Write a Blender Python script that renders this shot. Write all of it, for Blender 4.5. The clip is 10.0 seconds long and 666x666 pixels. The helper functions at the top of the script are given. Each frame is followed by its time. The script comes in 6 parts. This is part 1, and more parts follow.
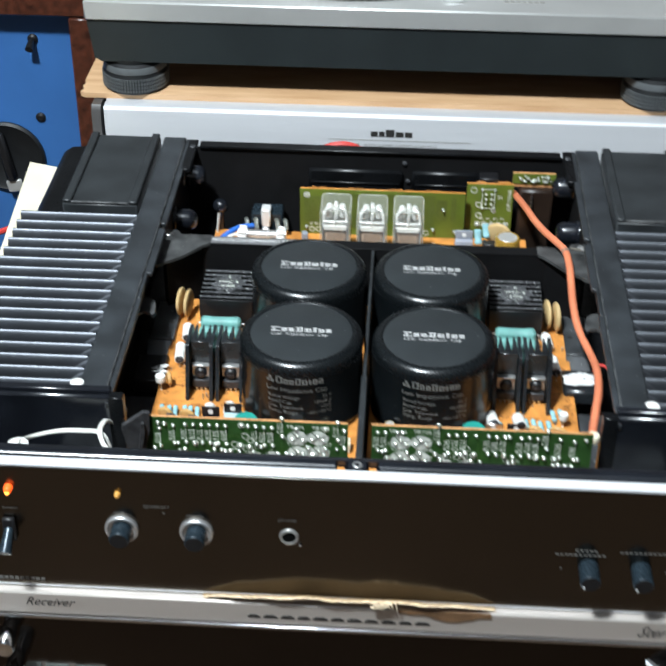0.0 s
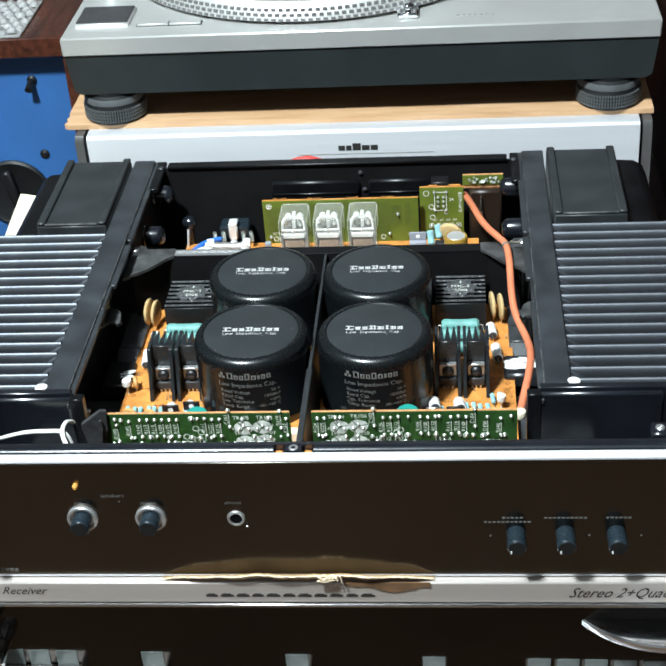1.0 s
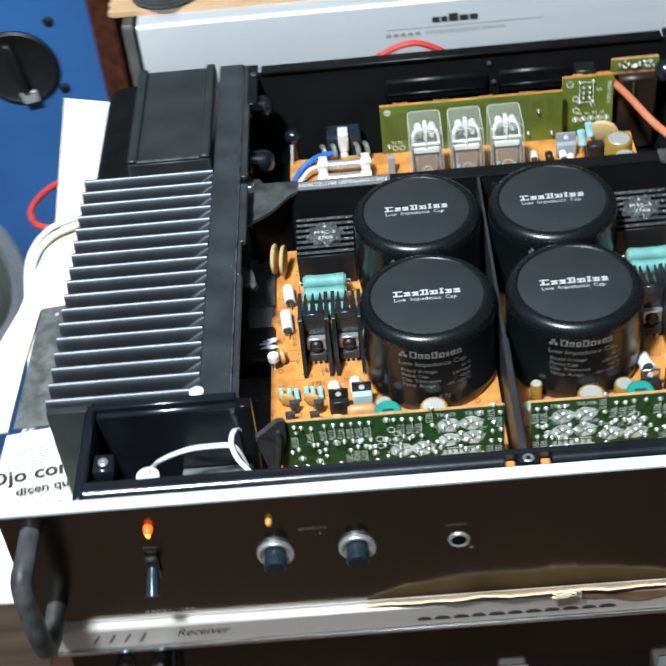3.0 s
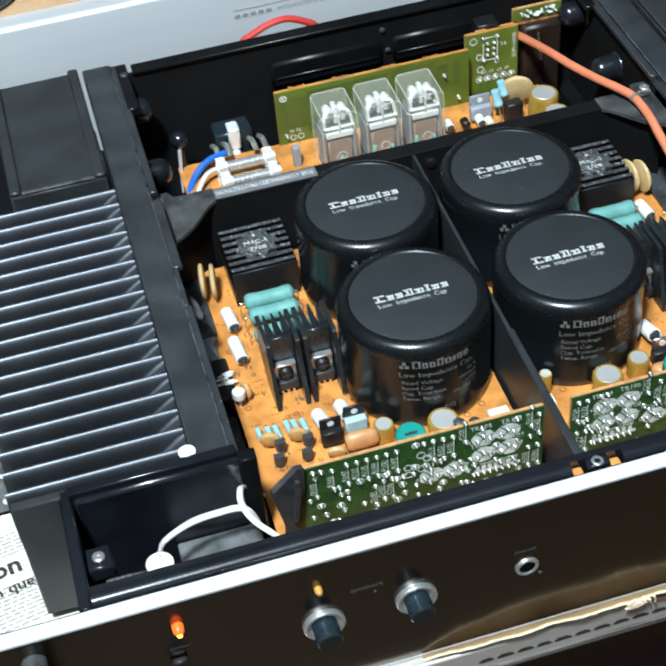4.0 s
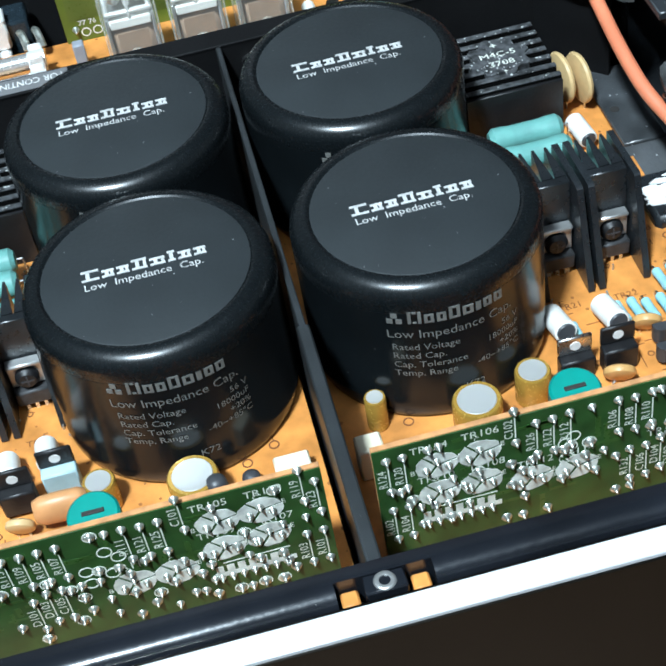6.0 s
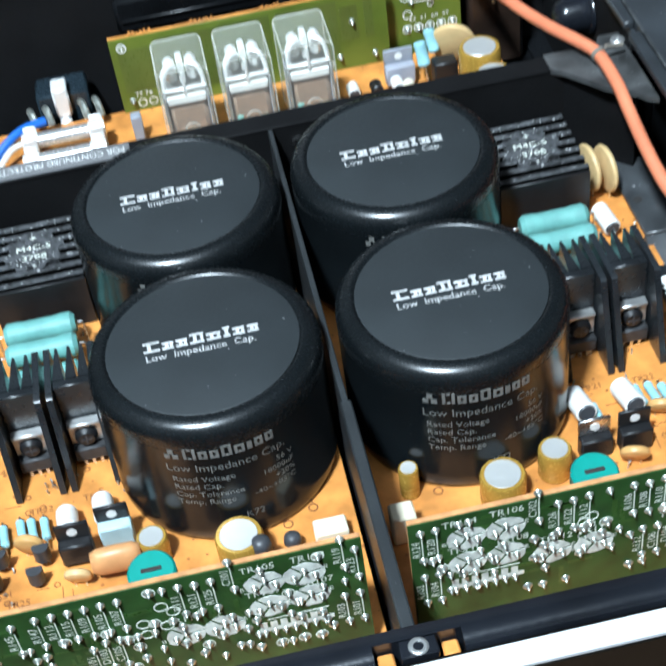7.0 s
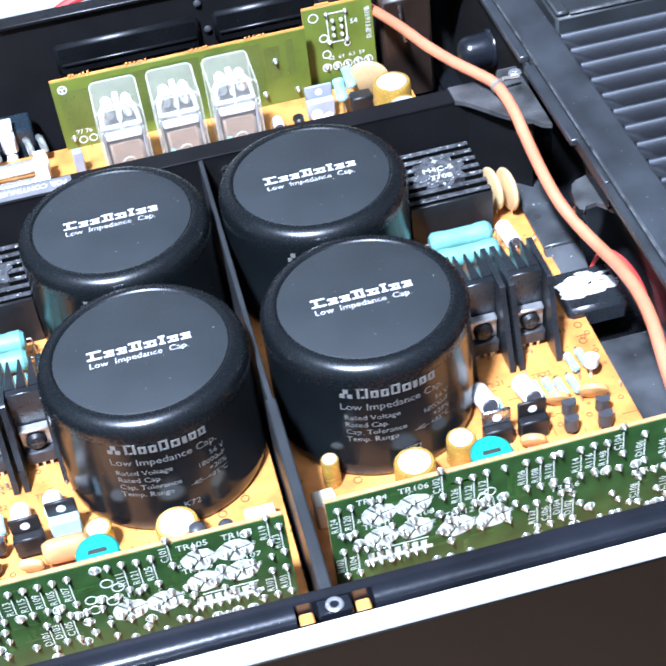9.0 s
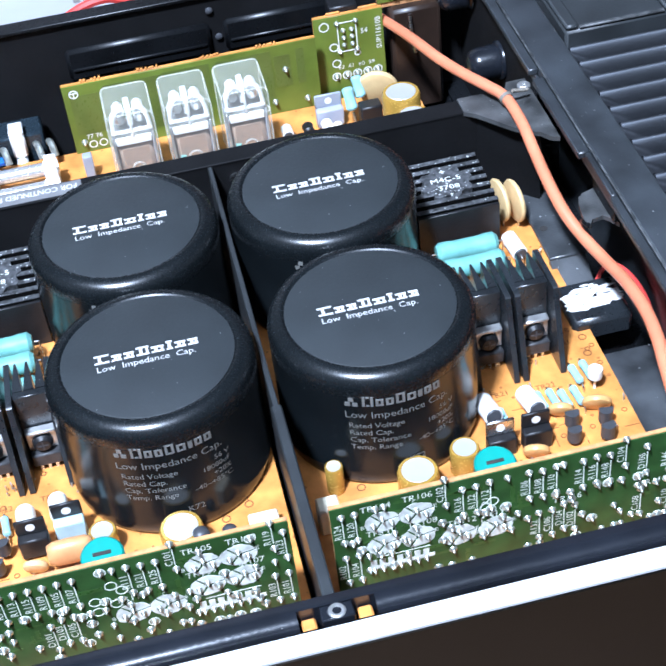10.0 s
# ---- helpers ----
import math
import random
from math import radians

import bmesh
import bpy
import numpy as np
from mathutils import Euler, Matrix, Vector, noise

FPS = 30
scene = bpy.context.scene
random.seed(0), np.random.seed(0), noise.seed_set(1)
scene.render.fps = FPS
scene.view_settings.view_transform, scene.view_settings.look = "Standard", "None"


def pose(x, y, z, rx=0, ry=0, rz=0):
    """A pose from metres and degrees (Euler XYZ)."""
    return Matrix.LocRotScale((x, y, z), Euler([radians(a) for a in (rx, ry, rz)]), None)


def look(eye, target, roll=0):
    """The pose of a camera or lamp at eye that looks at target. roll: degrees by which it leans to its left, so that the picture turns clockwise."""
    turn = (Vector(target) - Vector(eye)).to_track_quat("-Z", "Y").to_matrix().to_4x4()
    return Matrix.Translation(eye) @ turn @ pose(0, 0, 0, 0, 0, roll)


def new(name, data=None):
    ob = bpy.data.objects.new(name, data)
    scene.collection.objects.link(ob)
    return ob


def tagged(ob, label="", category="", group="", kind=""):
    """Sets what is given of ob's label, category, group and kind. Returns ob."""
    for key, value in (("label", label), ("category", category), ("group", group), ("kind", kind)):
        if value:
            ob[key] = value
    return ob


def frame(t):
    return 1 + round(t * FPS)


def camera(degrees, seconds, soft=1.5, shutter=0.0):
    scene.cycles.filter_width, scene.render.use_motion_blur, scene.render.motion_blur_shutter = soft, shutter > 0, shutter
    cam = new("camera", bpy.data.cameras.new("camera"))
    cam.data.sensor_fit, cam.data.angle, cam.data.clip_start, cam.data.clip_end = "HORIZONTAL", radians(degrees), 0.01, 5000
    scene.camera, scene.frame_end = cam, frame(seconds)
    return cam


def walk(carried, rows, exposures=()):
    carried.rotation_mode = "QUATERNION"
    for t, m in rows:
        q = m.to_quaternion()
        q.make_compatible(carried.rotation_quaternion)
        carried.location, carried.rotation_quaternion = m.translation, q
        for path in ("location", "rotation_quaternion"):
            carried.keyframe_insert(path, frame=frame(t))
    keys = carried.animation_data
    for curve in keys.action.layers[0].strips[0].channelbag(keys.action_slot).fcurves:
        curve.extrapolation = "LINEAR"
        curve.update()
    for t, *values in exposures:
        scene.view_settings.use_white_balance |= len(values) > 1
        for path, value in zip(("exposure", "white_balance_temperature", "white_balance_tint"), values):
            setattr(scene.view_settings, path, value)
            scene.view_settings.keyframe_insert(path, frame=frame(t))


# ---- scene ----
cam = camera(26.33, 10.0, 2.0, 0.6)
PATH = [
    (0, (0.0156, -0.5023, 0.7242), (-0.0065, -0.0899, 0.4423), 0.51),
    (0.5, (0.0660, -0.5352, 0.7279), (0.0262, -0.1256, 0.4439), -3.62),
    (1, (0.0851, -0.5530, 0.7371), (0.0402, -0.1363, 0.4644), -4.26),
    (1.5, (0.0755, -0.5340, 0.7511), (0.0297, -0.1276, 0.4634), -4.75),
    (2, (0.0575, -0.4789, 0.7832), (0.0129, -0.0843, 0.4793), -5.61),
    (2.5, (0.0218, -0.4615, 0.7878), (-0.0165, -0.0759, 0.4718), -5.03),
    (2.7, (-0.0042, -0.4386, 0.7748), (-0.0461, -0.0623, 0.4482), -6.11),
    (3.8, (-0.1546, -0.3020, 0.7118), (-0.0865, 0.0505, 0.3638), -6.39),
    (4, (-0.1598, -0.3002, 0.7066), (-0.0860, 0.0507, 0.3582), -5.86),
    (4.5, (-0.1378, -0.2902, 0.6662), (-0.0520, 0.0601, 0.3199), -6.37),
    (5, (-0.0819, -0.2185, 0.5966), (-0.0135, 0.1475, 0.2628), -7.59),
    (5.5, (-0.0333, -0.1572, 0.5425), (0.0193, 0.1962, 0.1927), -8.58),
    (5.7, (-0.0196, -0.1511, 0.5352), (0.0200, 0.1977, 0.1792), -10.00),
    (6.8, (-0.0149, -0.1554, 0.5620), (0.0102, 0.1940, 0.2053), -9.95),
    (7, (-0.0237, -0.1621, 0.5706), (0.0077, 0.1933, 0.2204), -8.56),
    (7.5, (-0.0249, -0.1906, 0.5817), (0.0149, 0.1708, 0.2385), -9.39),
    (8, (-0.0299, -0.1957, 0.5864), (0.0149, 0.1652, 0.2432), -8.62),
    (8.5, (-0.0307, -0.1937, 0.5849), (0.0177, 0.1668, 0.2418), -7.97),
    (9, (-0.0211, -0.2028, 0.5922), (0.0301, 0.1589, 0.2509), -7.98),
    (9.5, (-0.0185, -0.2058, 0.5970), (0.0330, 0.1567, 0.2566), -7.39),
    (10, (-0.0224, -0.2044, 0.5947), (0.0284, 0.1590, 0.2551), -7.06),
]
walk(cam, [(t, look(eye, target, roll)) for t, eye, target, roll in PATH],
     exposures=[(0, 0.3, 6550, 12), (0.5, 0.42, 6540, 12), (1.0, 0.53, 6520, 9), (1.5, 0.46, 6500, 10), (2.5, 0.4, 6430, 10), (4.0, 0.25, 6230, 8), (4.5, 0.36, 6170, 7), (5.0, 0.44, 6120, 7), (5.5, 0.34, 5930, 5), (6.0, 0.36, 5930, 6), (7.0, 0.52, 5930, 8), (7.5, 0.57, 5820, 14), (8.0, 1.45, 5580, 28), (8.5, 1.52, 5600, 26), (9.0, 1.48, 5560, 22), (10, 1.05, 5500, 19)])

# ---------------------------------------------------------------- light
world = bpy.data.worlds.new("room_air")
scene.world = world
world.use_nodes = True
world.node_tree.nodes["Background"].inputs[0].default_value = (0.9, 0.95, 1.0, 1)
world.node_tree.nodes["Background"].inputs[1].default_value = 0.03
lamp_data = bpy.data.lights.new("room_lamp", "POINT")
lamp_data.shadow_soft_size, lamp_data.energy = 0.09, 215.0
lamp_data.color = (0.84, 0.95, 1.0)
room_lamp = new("room_lamp", lamp_data)
room_lamp.location = (-0.45, -0.56, 1.88)

# ---------------------------------------------------------------- mesh helpers (millimetres)
MM = 0.001


class Geo:
    """Vertices and faces of one mesh, in millimetres of the world."""

    def __init__(self):
        self.v, self.f = [], []

    def add(self, verts, faces, m=None):
        n = len(self.v)
        self.v += [tuple(m @ Vector(p)) if m else tuple(p) for p in verts]
        self.f += [tuple(i + n for i in face) for face in faces]
        return self

    def box(self, x0, x1, y0, y1, z0, z1, b=0.0, m=None):
        """A box with chamfered edges."""
        c = Vector(((x0 + x1) / 2, (y0 + y1) / 2, (z0 + z1) / 2))
        h = [abs(x1 - x0) / 2, abs(y1 - y0) / 2, abs(z1 - z0) / 2]
        if b <= 0:
            s = [(-1, -1, -1), (1, -1, -1), (1, 1, -1), (-1, 1, -1), (-1, -1, 1), (1, -1, 1), (1, 1, 1), (-1, 1, 1)]
            return self.add([c + Vector([k * e for k, e in zip(p, h)]) for p in s],
                            [(0, 3, 2, 1), (4, 5, 6, 7), (0, 1, 5, 4), (1, 2, 6, 5), (2, 3, 7, 6), (3, 0, 4, 7)], m)
        b = min(b, 0.49 * 2 * min(h))
        verts, at = [], {}
        for sx in (-1, 1):
            for sy in (-1, 1):
                for sz in (-1, 1):
                    s = (sx, sy, sz)
                    for a in range(3):
                        at[s, a] = len(verts)
                        verts.append(Vector([s[k] * (h[k] if k == a else h[k] - b) for k in range(3)]))
        faces = []
        for a in range(3):
            i, j = [k for k in range(3) if k != a]
            for sg in (-1, 1):
                ring = []
                for p, q in ((-1, -1), (1, -1), (1, 1), (-1, 1)):
                    s = [0, 0, 0]
                    s[a], s[i], s[j] = sg, p, q
                    ring.append(at[tuple(s), a])
                faces.append(ring)
        for a in range(3):
            for e in range(a + 1, 3):
                d = 3 - a - e
                for sa in (-1, 1):
                    for se in (-1, 1):
                        lo, hi = [0, 0, 0], [0, 0, 0]
                        lo[a] = hi[a] = sa
                        lo[e] = hi[e] = se
                        lo[d], hi[d] = -1, 1
                        lo, hi = tuple(lo), tuple(hi)
                        faces.append([at[lo, a], at[hi, a], at[hi, e], at[lo, e]])
        for sx in (-1, 1):
            for sy in (-1, 1):
                for sz in (-1, 1):
                    faces.append([at[(sx, sy, sz), k] for k in range(3)])
        good = []
        for face in faces:
            p = [verts[i] for i in face]
            n = (p[1] - p[0]).cross(p[2] - p[0])
            mid = sum(p, Vector()) / len(p)
            good.append(face if n.dot(mid) > 0 else face[::-1])
        return self.add([p + c for p in verts], good, m)

    def lathe(self, prof, c=(0, 0, 0), axis="z", seg=28, m=None):
        """Turns (radius, height) pairs, from bottom to top, round an axis through c."""
        verts, faces, rows = [], [], []
        for r, h in prof:
            row = []
            if r <= 1e-6:
                row = [len(verts)] * seg
                verts.append((0, 0, h))
            else:
                for k in range(seg):
                    a = 2 * math.pi * k / seg
                    row.append(len(verts))
                    verts.append((r * math.cos(a), r * math.sin(a), h))
            rows.append(row)
        for lo, hi in zip(rows, rows[1:]):
            for k in range(seg):
                q = [lo[k], lo[(k + 1) % seg], hi[(k + 1) % seg], hi[k]]
                q = [x for n, x in enumerate(q) if x != q[n - 1]]
                if len(q) > 2:
                    faces.append(q)
        turn = {"z": Matrix.Identity(4), "y": Matrix.Rotation(-math.pi / 2, 4, "X"), "-y": Matrix.Rotation(math.pi / 2, 4, "X"),
                "x": Matrix.Rotation(math.pi / 2, 4, "Y"), "-z": Matrix.Rotation(math.pi, 4, "X")}[axis]
        t = Matrix.Translation(c) @ turn
        return self.add(verts, faces, m @ t if m else t)

    def cyl(self, c, r, h, axis="z", b=0.0, seg=20, m=None):
        p = [(0, 0), (r - b, 0), (r, b), (r, h - b), (r - b, h), (0, h)] if b else [(0, 0), (r, 0), (r, h), (0, h)]
        return self.lathe(p, c, axis, seg, m)

    def prism(self, outline, z0, z1, m=None):
        """A plate with an outline in x and y (counter-clockwise)."""
        n = len(outline)
        verts = [(x, y, z0) for x, y in outline] + [(x, y, z1) for x, y in outline]
        faces = [tuple(range(n))[::-1], tuple(range(n, 2 * n))] + [(k, (k + 1) % n, (k + 1) % n + n, k + n) for k in range(n)]
        return self.add(verts, faces, m)

    def tube(self, pts, r, seg=8, fine=6, flat=1.0):
        """A cable along a smooth line through points."""
        p = [Vector(q) for q in pts]
        line = []
        for k in range(len(p) - 1):
            a, b, c, d = p[max(k - 1, 0)], p[k], p[k + 1], p[min(k + 2, len(p) - 1)]
            for s in range(fine):
                u = s / fine
                line.append(0.5 * (2 * b + (c - a) * u + (2 * a - 5 * b + 4 * c - d) * u * u + (3 * b - a - 3 * c + d) * u ** 3))
        line.append(p[-1])
        verts, faces = [], []
        up = Vector((0.3, 0.2, 1))
        for k, q in enumerate(line):
            t = (line[min(k + 1, len(line) - 1)] - line[max(k - 1, 0)]).normalized()
            s = t.cross(up).normalized()
            w = s.cross(t)
            rr = r(k / (len(line) - 1)) if callable(r) else r
            for j in range(seg):
                a = 2 * math.pi * j / seg
                verts.append(q + rr * (math.cos(a) * s + flat * math.sin(a) * w))
        for k in range(len(line) - 1):
            for j in range(seg):
                faces.append((k * seg + j, k * seg + (j + 1) % seg, (k + 1) * seg + (j + 1) % seg, (k + 1) * seg + j))
        faces += [tuple(range(seg))[::-1], tuple(range((len(line) - 1) * seg, len(line) * seg))]
        return self.add(verts, [f[::-1] for f in faces])

    def dome(self, c, r, h, axis="z", seg=8):
        return self.lathe([(r, 0), (r * 0.85, h * 0.5), (r * 0.5, h * 0.85), (0, h)], c, axis, seg)

    def text(self, body, size, at, ux=(1, 0, 0), uy=(0, 0, 1), align="LEFT", shear=0.0, bend=None, wide=1.0, bold=0.0):
        """Letters lying in the plane of ux and uy. bend: (axis x, axis y, radius) wraps them round an upright cylinder."""
        curve = bpy.data.curves.new("letters", "FONT")
        curve.body, curve.size, curve.align_x, curve.shear, curve.resolution_u, curve.offset = body, 1.0, align, shear, 2, bold
        ob = bpy.data.objects.new("letters", curve)
        me = bpy.data.meshes.new_from_object(ob)
        ux, uy, at = Vector(ux), Vector(uy), Vector(at)
        flat = [at + ux * (p.co.x * size * wide) + uy * (p.co.y * size) for p in me.vertices]
        if bend:
            cx, cy, rad = bend
            flat = [Vector((cx + rad * math.sin((p.x - cx) / rad), cy - rad * math.cos((p.x - cx) / rad), p.z)) for p in flat]
        self.add(flat, [tuple(p.vertices) for p in me.polygons])
        bpy.data.objects.remove(ob)
        bpy.data.curves.remove(curve)
        bpy.data.meshes.remove(me)
        return self


BASE = {}


def thing(name, at, label, category, group="", kind=""):
    ob = new(name)
    ob.empty_display_size = 0.01
    ob.location = Vector(at) * MM
    BASE[ob] = Vector(at)
    return tagged(ob, label, category, group, kind)


def part(name, geo, material, parent=None, label="", sharp=38, at=None):
    """One mesh under a thing or part, or a thing of its own whose origin is at the given place."""
    base = BASE[parent] if parent else Vector(at or (0, 0, 0))
    me = bpy.data.meshes.new(name)
    me.from_pydata([(Vector(p) - base) * MM for p in geo.v], [], geo.f)
    me.materials.append(material)
    for poly in me.polygons:
        poly.use_smooth = True
    me.set_sharp_from_angle(angle=radians(sharp))
    ob = new(name, me)
    BASE[ob] = base
    if parent:
        ob.parent = parent
    else:
        ob.location = base * MM
    if label:
        ob["label"] = label
    return ob


def solo(name, geo, material, at, label, category, group="", kind="", sharp=38):
    return tagged(part(name, geo, material, None, label, sharp, at), label, category, group, kind)


# ---------------------------------------------------------------- materials
def mat(name, col, rough=0.5, metal=0.0, var=0.12, scale=60.0, bump=0.0, bscale=900.0, specks=0.0, speck_scale=260.0, coat=0.0,
        trans=0.0, ior=1.45, rvar=0.1, stretch=(1, 1, 1), spec=0.5, glow=0.0, speck_col=(0.55, 0.56, 0.55)):
    m = bpy.data.materials.new(name)
    m.use_nodes = True
    nt = m.node_tree
    nodes, link = nt.nodes, nt.links.new
    bsdf = nodes["Principled BSDF"]
    bsdf.inputs["Metallic"].default_value = metal
    bsdf.inputs["Coat Weight"].default_value = coat
    bsdf.inputs["Coat Roughness"].default_value = 0.12
    bsdf.inputs["Transmission Weight"].default_value = trans
    bsdf.inputs["IOR"].default_value = ior
    bsdf.inputs["Specular IOR Level"].default_value = spec
    coord = nodes.new("ShaderNodeTexCoord")
    mapping = nodes.new("ShaderNodeMapping")
    mapping.inputs["Scale"].default_value = stretch
    link(coord.outputs["Object"], mapping.inputs["Vector"])
    noise_a = nodes.new("ShaderNodeTexNoise")
    noise_a.inputs["Scale"].default_value = scale
    noise_a.inputs["Detail"].default_value = 5
    link(mapping.outputs["Vector"], noise_a.inputs["Vector"])
    noise_b = nodes.new("ShaderNodeTexNoise")
    noise_b.inputs["Scale"].default_value = bscale
    noise_b.inputs["Detail"].default_value = 3
    link(mapping.outputs["Vector"], noise_b.inputs["Vector"])
    ramp = nodes.new("ShaderNodeValToRGB")
    ramp.color_ramp.elements[0].position, ramp.color_ramp.elements[1].position = 0.3, 0.7
    ramp.color_ramp.elements[0].color = (*[max(0.0, c * (1 - var)) for c in col], 1)
    ramp.color_ramp.elements[1].color = (*[min(1.0, c * (1 + var)) for c in col], 1)
    link(noise_a.outputs["Fac"], ramp.inputs["Fac"])
    colour = ramp.outputs["Color"]
    if specks:
        vor = nodes.new("ShaderNodeTexVoronoi")
        vor.inputs["Scale"].default_value = speck_scale
        link(coord.outputs["Object"], vor.inputs["Vector"])
        pick = nodes.new("ShaderNodeSeparateColor")
        link(vor.outputs["Color"], pick.inputs["Color"])
        size = nodes.new("ShaderNodeMath")
        size.operation = "MULTIPLY"
        link(pick.outputs["Red"], size.inputs[0])
        link(pick.outputs["Green"], size.inputs[1])
        lim = nodes.new("ShaderNodeMath")
        lim.operation = "MULTIPLY"
        lim.inputs[1].default_value = specks
        link(size.outputs[0], lim.inputs[0])
        less = nodes.new("ShaderNodeMath")
        less.operation = "LESS_THAN"
        link(vor.outputs["Distance"], less.inputs[0])
        link(lim.outputs[0], less.inputs[1])
        mix = nodes.new("ShaderNodeMix")
        mix.data_type = "RGBA"
        mix.inputs["B"].default_value = (*speck_col, 1)
        link(less.outputs[0], mix.inputs["Factor"])
        link(colour, mix.inputs["A"])
        colour = mix.outputs["Result"]
    link(colour, bsdf.inputs["Base Color"])
    rr = nodes.new("ShaderNodeMapRange")
    rr.inputs["To Min"].default_value = max(0.02, rough - rvar)
    rr.inputs["To Max"].default_value = min(1.0, rough + rvar)
    link(noise_b.outputs["Fac"], rr.inputs["Value"])
    link(rr.outputs["Result"], bsdf.inputs["Roughness"])
    if bump:
        bn = nodes.new("ShaderNodeBump")
        bn.inputs["Strength"].default_value = bump
        bn.inputs["Distance"].default_value = 0.0005
        link(noise_b.outputs["Fac"], bn.inputs["Height"])
        link(bn.outputs["Normal"], bsdf.inputs["Normal"])
    if glow:
        bsdf.inputs["Emission Color"].default_value = (*col, 1)
        bsdf.inputs["Emission Strength"].default_value = glow
    return m


def wood(name, dark, light, scale=14.0, rough=0.45, stretch=(1, 9, 9), coat=0.0):
    m = mat(name, light, rough, 0, 0.1, scale, 0.15, 300, coat=coat, stretch=stretch)
    nt = m.node_tree
    ramp = [n for n in nt.nodes if n.type == "VALTORGB"][0]
    ramp.color_ramp.elements[0].color = (*dark, 1)
    ramp.color_ramp.elements[1].color = (*light, 1)
    return m


BLACK = mat("black_enamel_steel", (0.005, 0.0055, 0.0063), 0.3, var=0.35, scale=45, bump=0.03, specks=0.05, speck_scale=420, speck_col=(0.12, 0.12, 0.12), spec=0.25)
FIN = mat("black_anodised_fins", (0.15, 0.16, 0.178), 0.5, 1.0, var=0.2, scale=40, bump=0.05, specks=0.1, speck_scale=450, rvar=0.08, speck_col=(0.35, 0.35, 0.35))
BLACK_DUSTY = mat("dusty_black_steel", (0.05, 0.051, 0.051), 0.5, var=0.7, scale=90, bump=0.2, specks=0.2, speck_scale=600, speck_col=(0.25, 0.25, 0.24))
RIM = mat("blue_black_gloss_paint", (0.0085, 0.010, 0.0135), 0.2, var=0.35, scale=45, bump=0.05, specks=0.07, speck_scale=420, speck_col=(0.2, 0.2, 0.2), spec=0.9)
COOLER = mat("gloss_black_cooler", (0.014, 0.0165, 0.019), 0.3, var=0.4, scale=60, bump=0.06, specks=0.1, speck_scale=430, spec=0.7, rvar=0.1, speck_col=(0.2, 0.2, 0.2))
SINK = mat("black_anodised_aluminium", (0.026, 0.030, 0.034), 0.4, var=0.4, scale=60, bump=0.06, specks=0.17, speck_scale=430, spec=0.9, rvar=0.1, speck_col=(0.22, 0.22, 0.22))
ALU_EDGE = mat("bare_aluminium_edge", (0.74, 0.75, 0.77), 0.45, 0.25, 0.08, 30, 0.1, 700, stretch=(0.05, 1, 1))
PANEL = mat("black_polished_anodised_panel", (0.145, 0.130, 0.112), 0.2, 1.0, var=0.06, scale=20, rvar=0.04)
ALU = mat("brushed_aluminium", (0.80, 0.80, 0.80), 0.36, 0.85, 0.06, 30, 0.1, 700, stretch=(0.05, 1, 1))
ALU_SATIN = mat("satin_silver_paint", (0.62, 0.62, 0.60), 0.42, 0.55, 0.05, 25, 0.05, 700)
STEEL = mat("zinc_steel", (0.72, 0.72, 0.72), 0.28, 1.0, 0.1, 90)
CHROME = mat("chrome", (0.85, 0.86, 0.88), 0.12, 1.0, 0.03, 50, rvar=0.04)
SLEEVE = mat("black_pvc_sleeve", (0.005, 0.0066, 0.0076), 0.19, var=0.2, scale=40, coat=0.0, specks=0.06, speck_scale=420, rvar=0.06, speck_col=(0.3, 0.3, 0.3))
DISC = mat("matt_black_label_disc", (0.020, 0.0242, 0.0265), 0.45, var=0.15, scale=60, bump=0.1, specks=0.1, speck_scale=420, spec=0.75)
LIP = mat("black_pvc_lip", (0.005, 0.0066, 0.0076), 0.27, var=0.2, scale=40, specks=0.06, speck_scale=420, rvar=0.05, speck_col=(0.3, 0.3, 0.3), spec=0.7)
sheen = SLEEVE.node_tree.nodes["Principled BSDF"]
sheen.inputs["Anisotropic"].default_value = 0.55
around = SLEEVE.node_tree.nodes.new("ShaderNodeTangent")
around.direction_type, around.axis = "RADIAL", "Z"
SLEEVE.node_tree.links.new(around.outputs["Tangent"], sheen.inputs["Tangent"])
INK = mat("white_ink", (0.78, 0.78, 0.76), 0.6, var=0.1, scale=400)
INK_SILVER = mat("silver_ink", (0.15, 0.15, 0.14), 0.4, var=0.25, scale=300)
STROBE = mat("worn_grey_dot", (0.20, 0.20, 0.20), 0.45, 0.3, 0.2, 300)
START_FACE = mat("dark_brushed_button", (0.05, 0.05, 0.052), 0.55, var=0.15, scale=200, bump=0.1, spec=0.2)
LABEL_GREY = mat("satin_foil_label", (0.22, 0.22, 0.225), 0.32, 0.35, 0.15, 60, 0.05)
INK_DISC = mat("worn_white_ink", (0.50, 0.50, 0.49), 0.6, var=0.2, scale=400)
INK_GREY = mat("grey_ink", (0.30, 0.29, 0.27), 0.6, var=0.1, scale=400)
INK_DIM = mat("faded_panel_ink", (0.12, 0.116, 0.108), 0.6, var=0.1, scale=400)
EPOXY_MID = mat("worn_black_epoxy", (0.035, 0.035, 0.037), 0.5, var=0.4, scale=300, bump=0.2)
INK_DARK = mat("dark_ink", (0.03, 0.028, 0.026), 0.6, var=0.1, scale=400)
PHENOLIC = mat("orange_phenolic_board", (0.58, 0.235, 0.055), 0.42, var=0.3, scale=110, bump=0.12, spec=0.5, specks=0.3, speck_scale=330, speck_col=(0.30, 0.11, 0.03))
